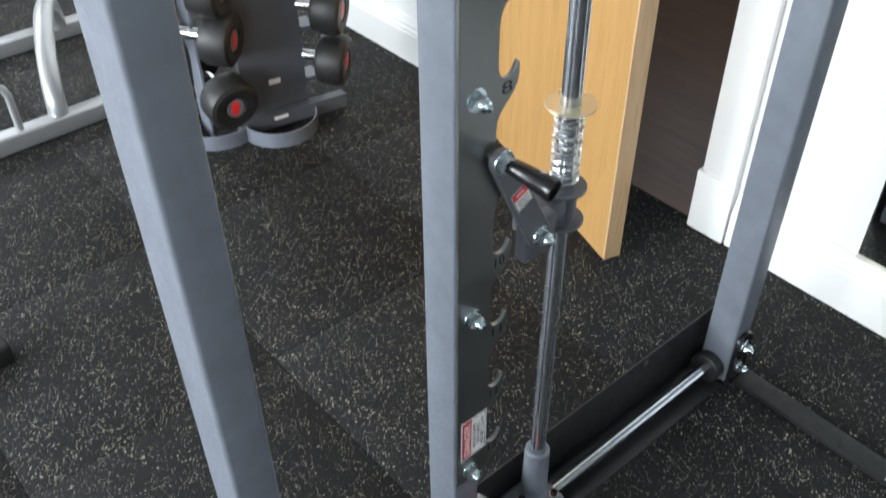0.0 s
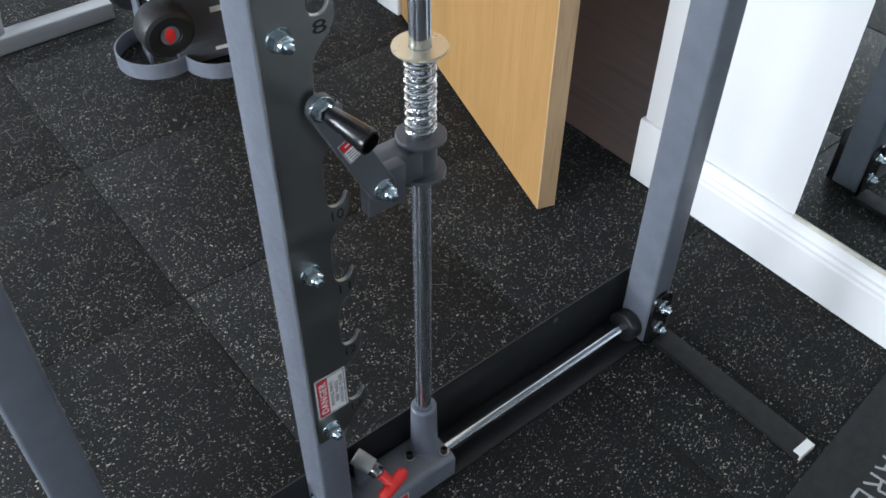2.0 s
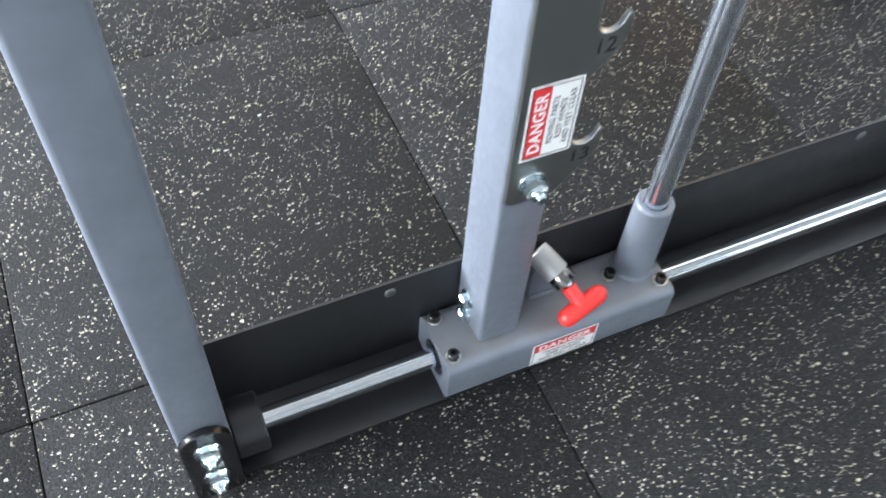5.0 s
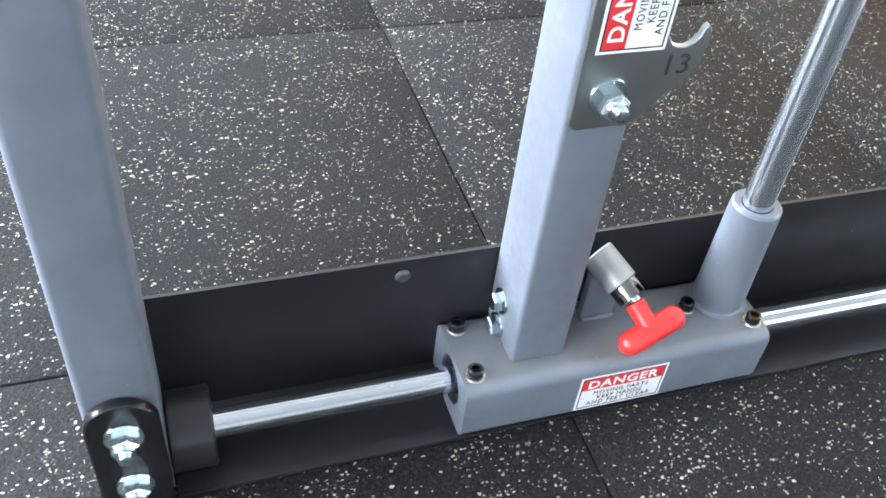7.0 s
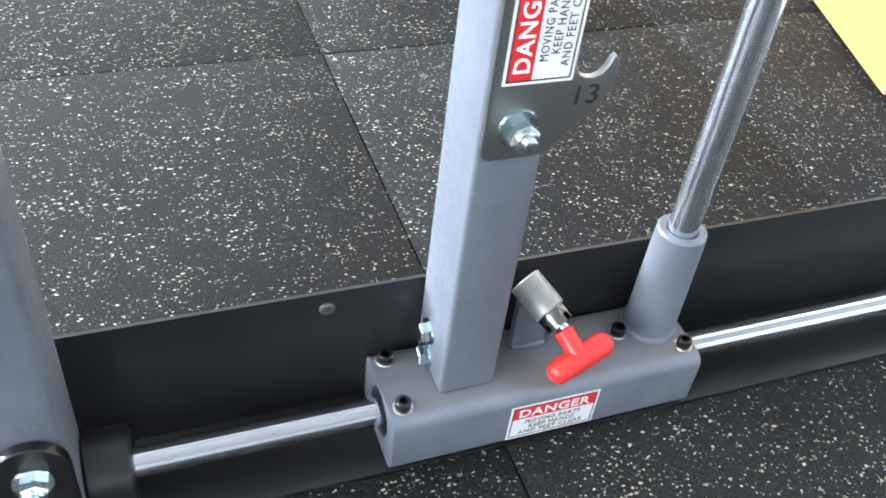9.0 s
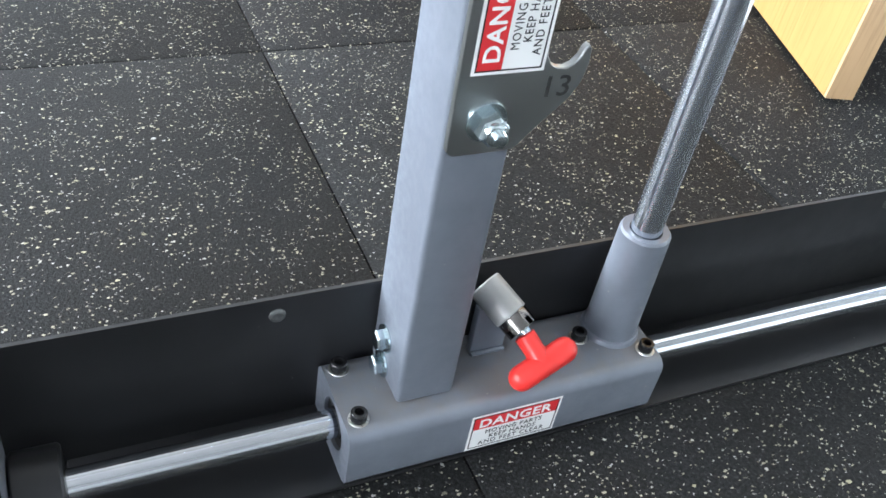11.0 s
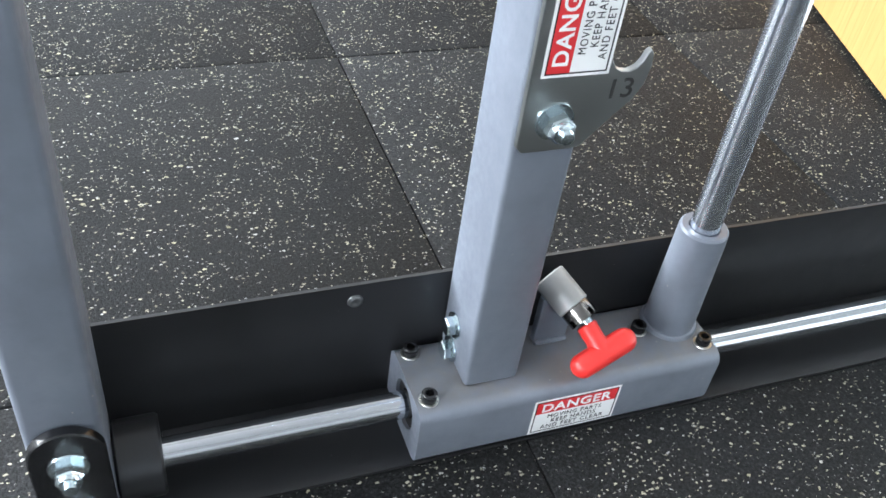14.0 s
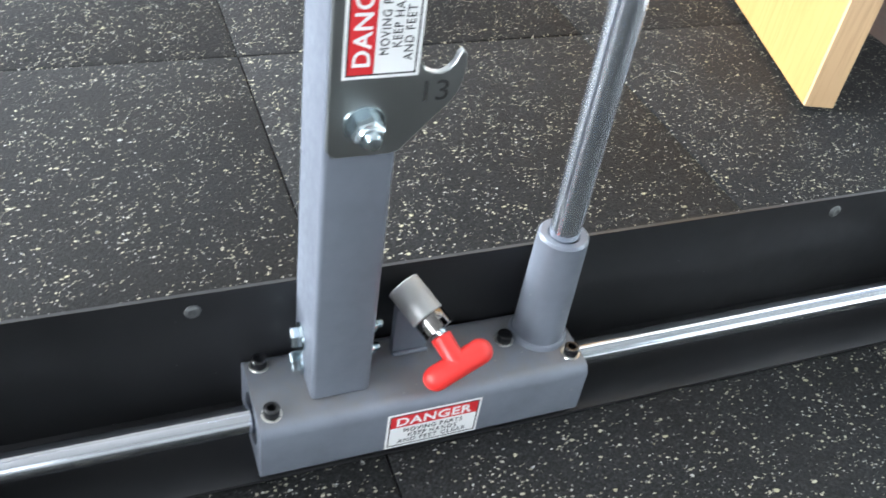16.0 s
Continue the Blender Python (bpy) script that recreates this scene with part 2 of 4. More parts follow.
def ground_chrome(name, colour, rough):
    """Chrome of an upright rod: a polished face with faint grinding round its axis, along which lights stretch."""
    m, nodes, links, b = mat(name, colour, rough, 1.0)
    ring = nodes.new("ShaderNodeBsdfPrincipled")
    for key, value in (("Base Color", (0.60, 0.655, 0.73, 1)), ("Metallic", 1.0), ("Roughness", 0.33), ("Anisotropic", 0.96), ("Anisotropic Rotation", 0.25)):
        ring.inputs[key].default_value = value
    t = nodes.new("ShaderNodeTangent")
    t.direction_type, t.axis = "RADIAL", "Z"
    links.new(t.outputs["Tangent"], ring.inputs["Tangent"])
    both = nodes.new("ShaderNodeMixShader")
    both.inputs["Fac"].default_value = 0.22
    links.new(b.outputs["BSDF"], both.inputs[1])
    links.new(ring.outputs["BSDF"], both.inputs[2])
    links.new(both.outputs["Shader"], nodes["Material Output"].inputs["Surface"])
    return m


CHROME_ROD = ground_chrome("ground_chrome", (0.80, 0.83, 0.88), 0.11)
PLATE = brushed("bare_steel", (0.36, 0.375, 0.37), 0.36, 2, relief=0.04)
DULL_STEEL = worn("dull_rivet_steel", (0.17, 0.175, 0.175), 0.42, 0.8, 0.3, 700, 0.2, 160)
DARK_CHROME = worn("dark_chrome", (0.22, 0.21, 0.20), 0.2, 1.0, 0.1, 400, 0.03, 30)
STEEL_CUT = worn("cut_steel", (0.62, 0.62, 0.58), 0.3, 1.0, 0.1, 500, 0.1, 60)
BRASS = worn("yellow_zinc", (0.74, 0.66, 0.48), 0.30, 0.8, 0.04, 500, 0.03, 12)
ALU = worn("cast_alloy", (0.33, 0.33, 0.32), 0.45, 0.3, 0.08, 900, 0.15, 40)
RED = worn("red_vinyl", (0.72, 0.035, 0.03), 0.34, 0.0, 0.08, 500, 0.05, 30)
LABEL_RED = worn("label_red", (0.62, 0.03, 0.035), 0.35, 0.0, 0.05, 300, 0.02)
PALE_PRINT = worn("pale_print", (0.42, 0.42, 0.42), 0.5, 0.0, 0.15, 300, 0.02)
LABEL_WHITE = worn("label_white", (0.80, 0.80, 0.79), 0.35, 0.0, 0.03, 300, 0.02)
INK = worn("ink", (0.012, 0.012, 0.014), 0.45, 0.0, 0.1, 300, 0.02)
ETCH = worn("etched_ink", (0.022, 0.022, 0.022), 0.55, 0.0, 0.15, 300, 0.02)
WHITE = worn("white_gloss_paint", (0.80, 0.80, 0.79), 0.35, 0.0, 0.02, 120, 0.08, 3)
WALL = worn("white_wall_paint", (0.76, 0.76, 0.75), 0.7, 0.0, 0.03, 260, 0.15, 2)
GREY_WALL = worn("grey_wall_paint", (0.22, 0.225, 0.23), 0.75, 0.0, 0.03, 260, 0.15, 2)
DARK_CEILING = worn("dark_ceiling_paint", (0.28, 0.28, 0.285), 0.8, 0.0, 0.03, 260, 0.15, 2)
CREAM = worn("aged_sealant", (0.60, 0.57, 0.48), 0.5, 0.0, 0.2, 300, 0.1, 30)
SILVER = worn("silver_paint", (0.42, 0.43, 0.44), 0.35, 0.6, 0.06, 1200, 0.05)
OAK = oak("oak_veneer", (0.46, 0.272, 0.102), (0.37, 0.205, 0.070), 2)
OAK_EDGE = oak("oak_lipping", (0.58, 0.40, 0.235), (0.44, 0.29, 0.155), 2)
FLOORBOARD = oak("brown_floorboard", (0.165, 0.086, 0.052), (0.105, 0.058, 0.036), 1, 0.4)
MIRROR = mat("mirror_silver", (0.74, 0.78, 0.77), 0.02, 1.0)[0]
CONCRETE = worn("subfloor", (0.05, 0.05, 0.05), 0.9)
FRAME_WHITE = worn("window_frame_white", (0.75, 0.75, 0.75), 0.4)


# ---- mesh helpers ----
ORIGIN = {}


def thing(name, place, label, category, group="", kind=""):
    """An empty at the base of a thing, which carries its parts."""
    ob = new(name)
    ob.empty_display_size = 0.05
    ob.location = place
    ORIGIN[ob.name] = Vector(place)
    return tagged(ob, label, category, group, kind)


def finish(name, bm, material, smooth=True):
    me = bpy.data.meshes.new(name)
    bmesh.ops.recalc_face_normals(bm, faces=bm.faces)
    bm.to_mesh(me)
    bm.free()
    for m in (material if isinstance(material, (list, tuple)) else [material]):
        me.materials.append(m)
    if smooth:
        me.polygons.foreach_set("use_smooth", [True] * len(me.polygons))
        me.set_sharp_from_angle(angle=radians(32))
    return me


def part(name, bm, material, parent, label="", smooth=True):
    """Links a bmesh, whose vertices are at their places in the world, as one mesh under a thing or a part."""
    base = ORIGIN[parent.name]
    bmesh.ops.translate(bm, verts=bm.verts, vec=-base)
    ob = new(name, finish(name, bm, material, smooth))
    ob.parent = parent
    ORIGIN[ob.name] = base
    if label:
        ob["label"] = label
    return ob


def solo(name, bm, material, label, category, kind="", group="", smooth=True):
    """A thing that is one mesh. Its origin is at the middle of its foot."""
    lo = [min(v.co[i] for v in bm.verts) for i in range(3)]
    hi = [max(v.co[i] for v in bm.verts) for i in range(3)]
    base = Vector(((lo[0] + hi[0]) / 2, (lo[1] + hi[1]) / 2, lo[2]))
    bmesh.ops.translate(bm, verts=bm.verts, vec=-base)
    ob = new(name, finish(name, bm, material, smooth))
    ob.location = base
    ORIGIN[ob.name] = base
    return tagged(ob, label, category, group, kind)


def box(x0, x1, y0, y1, z0, z1, bevel=0.0, seg=2, bm=None):
    one = bmesh.new()
    bmesh.ops.create_cube(one, size=1)
    for v in one.verts:
        v.co = Vector(((x0 + x1) / 2 + v.co.x * (x1 - x0), (y0 + y1) / 2 + v.co.y * (y1 - y0), (z0 + z1) / 2 + v.co.z * (z1 - z0)))
    if bevel:
        bmesh.ops.bevel(one, geom=one.edges[:], offset=bevel, segments=seg, profile=0.5, affect="EDGES")
    return merge(bm, one)


def merge(bm, one):
    if bm is None:
        return one
    me = bpy.data.meshes.new("tmp")
    one.to_mesh(me)
    bm.from_mesh(me)
    one.free()
    bpy.data.meshes.remove(me)
    return bm


def turn_to(axis):
    return Vector((0, 0, 1)).rotation_difference(Vector(axis).normalized()).to_matrix().to_4x4()


def lathe(profile, place, axis=(0, 0, 1), n=32, bm=None):
    """A solid of revolution. profile: (radius, height) pairs; an end at radius 0 closes it."""
    one = bmesh.new()
    rings = []
    for r, h in profile:
        if r < 1e-6:
            rings.append([one.verts.new((0, 0, h))])
        else:
            rings.append([one.verts.new((r * math.cos(2 * math.pi * k / n), r * math.sin(2 * math.pi * k / n), h)) for k in range(n)])
    for a, b in zip(rings, rings[1:]):
        for k in range(n):
            q = [a[k % len(a)], a[(k + 1) % len(a)], b[(k + 1) % len(b)], b[k % len(b)]]
            u = list(dict.fromkeys(q))
            if len(u) > 2:
                one.faces.new(u)
    bmesh.ops.transform(one, matrix=Matrix.Translation(place) @ turn_to(axis), verts=one.verts)
    return merge(bm, one)


def rod(a, b, r, n=24, round_end=0.0, bm=None):
    a, b = Vector(a), Vector(b)
    d = (b - a).length
    e = round_end
    prof = [(0, 0), (r - e, 0), (r, e), (r, d - e), (r - e, d), (0, d)] if e else [(0, 0), (r, 0), (r, d), (0, d)]
    return lathe(prof, a, b - a, n, bm)


def tube_along(points, r, n=12, bm=None, closed_ends=True):
    """A round bar that follows points."""
    one = bmesh.new()
    pts = [Vector(p) for p in points]
    rings, up = [], None
    for i, p in enumerate(pts):
        t = (pts[min(i + 1, len(pts) - 1)] - pts[max(i - 1, 0)]).normalized()
        if up is None:
            up = Vector((0, 0, 1)) if abs(t.z) < 0.9 else Vector((1, 0, 0))
        side = t.cross(up).normalized()
        up = side.cross(t).normalized()
        rings.append([one.verts.new(p + r * (math.cos(2 * math.pi * k / n) * side + math.sin(2 * math.pi * k / n) * up)) for k in range(n)])
    for a, b in zip(rings, rings[1:]):
        for k in range(n):
            one.faces.new((a[k], a[(k + 1) % n], b[(k + 1) % n], b[k]))
    if closed_ends:
        one.faces.new(rings[0])
        one.faces.new(rings[-1])
    return merge(bm, one)


def prism(outline, place, u, v, depth, bevel=0.0, seg=2, bm=None):
    """An outline of (a, b) pairs in the plane of u and v, pushed along u x v by depth."""
    one = bmesh.new()
    u, v = Vector(u).normalized(), Vector(v).normalized()
    w = u.cross(v)
    face = one.faces.new([one.verts.new(Vector(place) + a * u + b * v) for a, b in outline])
    top = bmesh.ops.extrude_face_region(one, geom=[face])
    bmesh.ops.translate(one, verts=[e for e in top["geom"] if isinstance(e, bmesh.types.BMVert)], vec=w * depth)
    if bevel:
        rim = [e for e in one.edges if len(e.link_faces) == 2 and sum(len(f.verts) == len(outline) for f in e.link_faces) == 1]
        bmesh.ops.bevel(one, geom=rim, offset=bevel, segments=seg, profile=0.5, affect="EDGES")
    return merge(bm, one)


def hex_bolt(parent, place, axis, flats, height, stud=0.0, washer=True, name="bolt", dark=False):
    """A hexagon head or nut on a washer, with the end of its stud."""
    axis = Vector(axis).normalized()
    p = Vector(place)
    m = MATT_BLACK if dark else ZINC
    if washer:
        w = part("washer", lathe([(flats * 0.3, 0), (flats * 0.76, 0), (flats * 0.78, 0.0008), (flats * 0.76, 0.0018), (flats * 0.3, 0.0018)], p, axis, 24), m, parent)
        p = p + axis * 0.0018
    r = flats / math.sqrt(3)
    one = bmesh.new()
    n = 6
    low = [one.verts.new((r * math.cos(k * math.pi / 3), r * math.sin(k * math.pi / 3), 0)) for k in range(n)]
    mid = [one.verts.new((r * math.cos(k * math.pi / 3), r * math.sin(k * math.pi / 3), height * 0.82)) for k in range(n)]
    top = [one.verts.new((r * 0.84 * math.cos(k * math.pi / 3), r * 0.84 * math.sin(k * math.pi / 3), height)) for k in range(n)]
    for a, b in ((low, mid), (mid, top)):
        for k in range(n):
            one.faces.new((a[k], a[(k + 1) % n], b[(k + 1) % n], b[k]))
    one.faces.new(top)
    one.faces.new(low)
    if stud:
        s = flats * 0.29
        prof = [(s * 1.62, height * 0.9), (s * 1.60, height + stud * 0.12), (s * 1.42, height + stud * 0.30), (s * 1.08, height + stud * 0.36), (s, height + stud * 0.37)]
        for k in range(3):
            prof += [(s, height + stud * (0.45 + 0.15 * k)), (s * 0.86, height + stud * (0.52 + 0.15 * k))]
        prof += [(s * 0.9, height + stud * 0.96), (s * 0.7, height + stud), (0, height + stud)]
        lathe(prof, (0, 0, 0), n=16, bm=one)
    bmesh.ops.transform(one, matrix=Matrix.Translation(p) @ turn_to(axis) @ pose(0, 0, 0, 0, 0, 17), verts=one.verts)
    return part(name, one, m, parent)


def socket_screw(parent, place):
    """A black socket-head cap screw, upright."""
    h, r = 0.0075, 0.0062
    prof = [(0, 0), (r, 0), (r, h - 0.0008), (r - 0.0008, h), (0.0036, h), (0.0034, h - 0.0045), (0, h - 0.0045)]
    part("washer", lathe([(0.004, 0), (0.0078, 0), (0.0080, 0.0005), (0.0076, 0.0012), (0.004, 0.0012)], place, n=20), STEEL_CUT, parent, "bright plain washer")
    part("screw", lathe(prof, Vector(place) + Vector((0, 0, 0.0011)), n=20), GLOSS_BLACK, parent)


def lettering(text, wide, high, place, u, v, material, parent, depth=0.0002, bold=0.0, space=1.0):
    """Letters as a thin mesh round a middle, along u, upright along v, wide by high."""
    cu = bpy.data.curves.new("lettering", "FONT")
    cu.body, cu.size, cu.extrude, cu.resolution_u, cu.offset, cu.space_character = text, 1.0, 0.01, 3, bold, space
    tmp = new("lettering", cu)
    bpy.context.view_layer.update()
    me = bpy.data.meshes.new_from_object(tmp.evaluated_get(bpy.context.evaluated_depsgraph_get()))
    bpy.data.objects.remove(tmp)
    bpy.data.curves.remove(cu)
    bm = bmesh.new()
    bm.from_mesh(me)
    bpy.data.meshes.remove(me)
    lo = [min(q.co[i] for q in bm.verts) for i in range(2)]
    hi = [max(q.co[i] for q in bm.verts) for i in range(2)]
    for q in bm.verts:
        q.co = ((q.co.x - (lo[0] + hi[0]) / 2) * wide / (hi[0] - lo[0]), (q.co.y - (lo[1] + hi[1]) / 2) * high / (hi[1] - lo[1]), q.co.z * depth / 0.02)
    u, v = Vector(u).normalized(), Vector(v).normalized()
    w = u.cross(v)
    m = Matrix(((u.x, v.x, w.x, place[0]), (u.y, v.y, w.y, place[1]), (u.z, v.z, w.z, place[2]), (0, 0, 0, 1)))
    bmesh.ops.transform(bm, matrix=m, verts=bm.verts)
    return part("lettering", bm, material, parent, smooth=False)


def danger_label(parent, middle, u, v, w, h, small=False):
    """A warning label: white film with a black rim, a red head and four lines of capitals. u runs along the lines."""
    u, v = Vector(u).normalized(), Vector(v).normalized()
    n = u.cross(v)
    c = Vector(middle)

    def sheet(name, a0, a1, b0, b1, lift, material, host):
        return part(name, prism([(a0, b0), (a1, b0), (a1, b1), (a0, b1)], c + n * (lift - 0.0001), u, v, 0.0001), material, host, smooth=False)

    film = sheet("warning_label", -w / 2, w / 2, -h / 2, h / 2, 0.0002, LABEL_WHITE, parent)
    film["label"] = "red and white printed warning label"
    e = 0.025 * w
    t = (0.035 if small else 0.012) * w
    for a0, a1, b0, b1 in ((-w / 2 + e, w / 2 - e, h / 2 - e - t, h / 2 - e), (-w / 2 + e, w / 2 - e, -h / 2 + e, -h / 2 + e + t),
                           (-w / 2 + e, -w / 2 + e + t, -h / 2 + e, h / 2 - e), (w / 2 - e - t, w / 2 - e, -h / 2 + e, h / 2 - e)):
        sheet("rim", a0, a1, b0, b1, 0.0004, INK, film)
    split = h * 0.10
    sheet("red_band", -w / 2 + e + t, w / 2 - e - t, split, h / 2 - e - t, 0.0004, LABEL_RED, film)
    if small:
        for k in range(4):
            b = split - h * (0.12 + 0.12 * k)
            sheet("print_bar", -w * 0.36, w * (0.36 - 0.08 * (k % 2)), b - h * 0.02, b + h * 0.02, 0.0004, INK, film)
        sheet("print_bar", -w * 0.26, w * 0.26, h * 0.26, h * 0.32, 0.0006, LABEL_WHITE, film)
        return
    head = c + v * (split + h / 2 - e - t) / 2 + n * 0.0006
    lettering("DANGER", w * 0.80, h * 0.235, head, u, v, LABEL_WHITE, film, bold=0.02, space=1.08)
    room = split + h / 2 - e - t
    for k, (line, span) in enumerate((("MOVING PARTS", 0.63), ("KEEP HANDS", 0.52), ("AND FEET CLEAR", 0.74))):
        lettering(line, w * span, h * 0.115, c + v * (split - room * (0.22 + 0.29 * k)) + n * 0.0005, u, v, INK, film, bold=0.0, space=1.16)


# ---- setting: floor, walls, ceiling, doorway ----
floor = thing("floor", (0, 0, -0.03), "black speckled rubber tile gym floor", "floor", kind="structure")
part("subfloor", box(WEST, EAST, SOUTH, NORTH, -0.03, -0.016), CONCRETE, floor)


def wall_with_holes(name, fixed, thick, lo, hi, along, holes, label, paint=None):
    """A wall of blocks round its openings. along: 0 runs in x, 1 in y; holes: (from, to, sill, head)."""
    ob = thing(name, (fixed, (lo + hi) / 2, 0) if along else ((lo + hi) / 2, fixed, 0), label, "wall", kind="structure")

    def block(a0, a1, z0, z1):
        f0, f1 = min(fixed, fixed + thick), max(fixed, fixed + thick)
        part("wall_panel", box(f0, f1, a0, a1, z0, z1) if along else box(a0, a1, f0, f1, z0, z1), paint or WALL, ob)

    at = lo
    for a0, a1, z0, z1 in sorted(holes):
        block(at, a0, -0.03, CEIL)
        if z0 > 0:
            block(a0, a1, -0.03, z0)
        block(a0, a1, z1, CEIL)
        at = a1
    block(at, hi, -0.03, CEIL)
    return ob


DOOR_Y0, DOOR_Y1 = 1.085, 1.975
wall_with_holes("wall_east", EAST, 0.12, SOUTH, NORTH, 1, [(DOOR_Y0 - 0.02, DOOR_Y1 + 0.02, 0, 2.06)], "white painted plaster wall beside the doorway")
wall_with_holes("wall_west", WEST, -0.2, SOUTH, NORTH, 1, [(a, b, 0.7, 2.2) for a, b in WINDOWS_W], "grey painted wall with tall windows", GREY_WALL)
wall_with_holes("wall_south", SOUTH, -0.2, WEST - 0.2, EAST + 0.12, 0, [(a, b, 0.7, 2.2) for a, b in FILL_WINDOWS_S], "grey painted wall with an unseen window", GREY_WALL)
wall_with_holes("wall_north", NORTH, 0.2, WEST - 0.2, EAST + 0.12, 0, [(a, b, 0.7, 2.2) for a, b in WINDOWS_N], "grey painted wall with an unseen window", GREY_WALL)
solo("ceiling", box(WEST - 0.2, EAST + 0.12, SOUTH - 0.2, NORTH + 0.2, CEIL, CEIL + 0.1), DARK_CEILING, "plain grey painted ceiling", "ceiling", "structure")


def window(name, a0, a1, fixed, along):
    ob = thing(name, (fixed, (a0 + a1) / 2, 0.7) if along else ((a0 + a1) / 2, fixed, 0.7), "unseen white framed window with a mullion", "window", kind="structure")
    for b0, b1, z0, z1 in ((a0, a1, 0.7, 0.76), (a0, a1, 2.14, 2.2), (a0, a0 + 0.06, 0.76, 2.14), (a1 - 0.06, a1, 0.76, 2.14), ((a0 + a1) / 2 - 0.03, (a0 + a1) / 2 + 0.03, 0.76, 2.14)):
        part("window_frame", box(fixed + 0.005, fixed + 0.055, b0, b1, z0, z1, 0.004) if along else box(b0, b1, fixed + 0.005, fixed + 0.055, z0, z1, 0.004), FRAME_WHITE, ob)


for k, (a, b) in enumerate(WINDOWS_W):
    window("window_%d" % (k + 1), a, b, WEST - 0.055, 1)
for k, (a, b) in enumerate(FILL_WINDOWS_S):
    window("window_%d" % (k + 4), a, b, SOUTH - 0.055, 0)
for k, (a, b) in enumerate(WINDOWS_N):
    window("window_%d" % (k + 5), a, b, NORTH - 0.005, 0)

SKIRT = [(0, 0), (0.020, 0), (0.020, 0.092), (0.017, 0.096), (0.0175, 0.104), (0.013, 0.110), (0.0135, 0.118), (0.008, 0.128), (0.006, 0.138), (0, 0.138)]


def skirting(name, y0, y1):
    solo(name, prism([(-a, b) for a, b in SKIRT], (EAST, y0, 0.001), (1, 0, 0), (0, 0, 1), -(y1 - y0)), WHITE,
         "white moulded skirting board along the wall", "baseboard", "structure")


skirting("baseboard", SOUTH, DOOR_Y0 - 0.098)
skirting("baseboard", DOOR_Y1 + 0.092, NORTH)

trim = thing("trim", (EAST, DOOR_Y0, 0), "white moulded door surround with plinth blocks", "door frame", kind="structure")
for side, a in ((-1, DOOR_Y0), (1, DOOR_Y1)):
    y0, y1 = sorted((a + side * 0.004, a + side * 0.092))
    part("architrave", box(EAST - 0.02, EAST, y0, y1, 0.16, 2.1, 0.004), WHITE, trim)
    part("plinth_block", box(EAST - 0.026, EAST, min(a + side * -0.004, a + side * 0.094), max(a + side * -0.004, a + side * 0.094), 0.001, 0.16, 0.003), WHITE, trim)
    part("jamb", box(EAST, EAST + 0.12, a - 0.018 if side < 0 else a, a if side < 0 else a + 0.018, 0.001, 2.04), WHITE, trim)
part("head_lining", box(EAST, EAST + 0.12, DOOR_Y0 - 0.018, DOOR_Y1 + 0.018, 2.04, 2.058), WHITE, trim)
part("head_architrave", box(EAST - 0.02, EAST, DOOR_Y0 - 0.09, DOOR_Y1 + 0.09, 2.1, 2.18, 0.004), WHITE, trim)

# the passage beyond the doorway
passage = thing("passage_floor", (2.4, 1.5, -0.03), "dark brown wooden board floor beyond the doorway", "floor", kind="structure")
for k in range(12):
    part("plank", box(EAST + 0.0006 + 0.13 * k, EAST + 0.13 * (k + 1), 0.2, 3.2, -0.03, -0.002), FLOORBOARD, passage)
for nm, b in (("wall_passage_2", box(EAST + 0.12, 3.24, 0.1, 0.2, -0.03, CEIL)), ("wall_passage_3", box(EAST + 0.12, 3.24, 3.2, 3.3, -0.03, CEIL))):
    solo(nm, b, WALL, "plain wall of the passage", "wall", "structure")
# Unseen end opening and its lamp, added to brighten the dark passage floor.
wall_with_holes("wall_passage_1", 3.24, 0.1, 0.1, 3.3, 1, [(1.0, 2.4, 0.9, 2.1)], "plain wall of the passage with an added unseen opening")
day_or_fill_lamp("day_or_fill_lamp", (3.30, 1.7, 1.5), (2.3, 1.7, 1.5), 1.4, 1.2, 5.5)
solo("ceiling_passage", box(EAST + 0.12, 3.34, 0.1, 3.3, CEIL, CEIL + 0.1), WALL, "plain ceiling of the passage", "ceiling", "structure")

# ---- the open door ----
HINGE, FREE = Vector((1.655, 1.968, 0)), Vector((1.397, 1.127, 0))
along_door = (FREE - HINGE).normalized()
across_door = Vector((-along_door.y, along_door.x, 0))
if across_door.x < 0:
    across_door = -across_door
door = thing("door_1", HINGE, "oak veneered door standing ajar", "door", kind="structure")
WIDE, THICK = (FREE - HINGE).length, 0.042


def slab(a0, a1, c0, c1, z0, z1):
    pts = [HINGE + along_door * a + across_door * c for a, c in ((a0, c0), (a1, c0), (a1, c1), (a0, c1))]
    return prism([(p.x, p.y) for p in pts], (0, 0, z0), (1, 0, 0), (0, 1, 0), z1 - z0, 0.0012, 1)


part("leaf", slab(0, WIDE - 0.006, 0, THICK, 0.008, 2.03), OAK, door)
part("lipping", slab(WIDE - 0.0058, WIDE, 0.0005, THICK - 0.0005, 0.008, 2.03), OAK_EDGE, door, "pale oak edge lipping")

# ---- the mirror ----
mirror = thing("wall_mirror", (EAST, -0.6, 0.142), "large frameless wall mirror above the skirting board", "mirror")
part("mirror_glass", box(EAST - 0.006, EAST - 0.0005, -2.0, 0.705, 0.146, 1.95), MIRROR, mirror)
part("bottom_channel", box(EAST - 0.010, EAST - 0.0005, -2.0, 0.706, 0.139, 0.1455, 0.001), CREAM, mirror, "aged cream sealant strip")

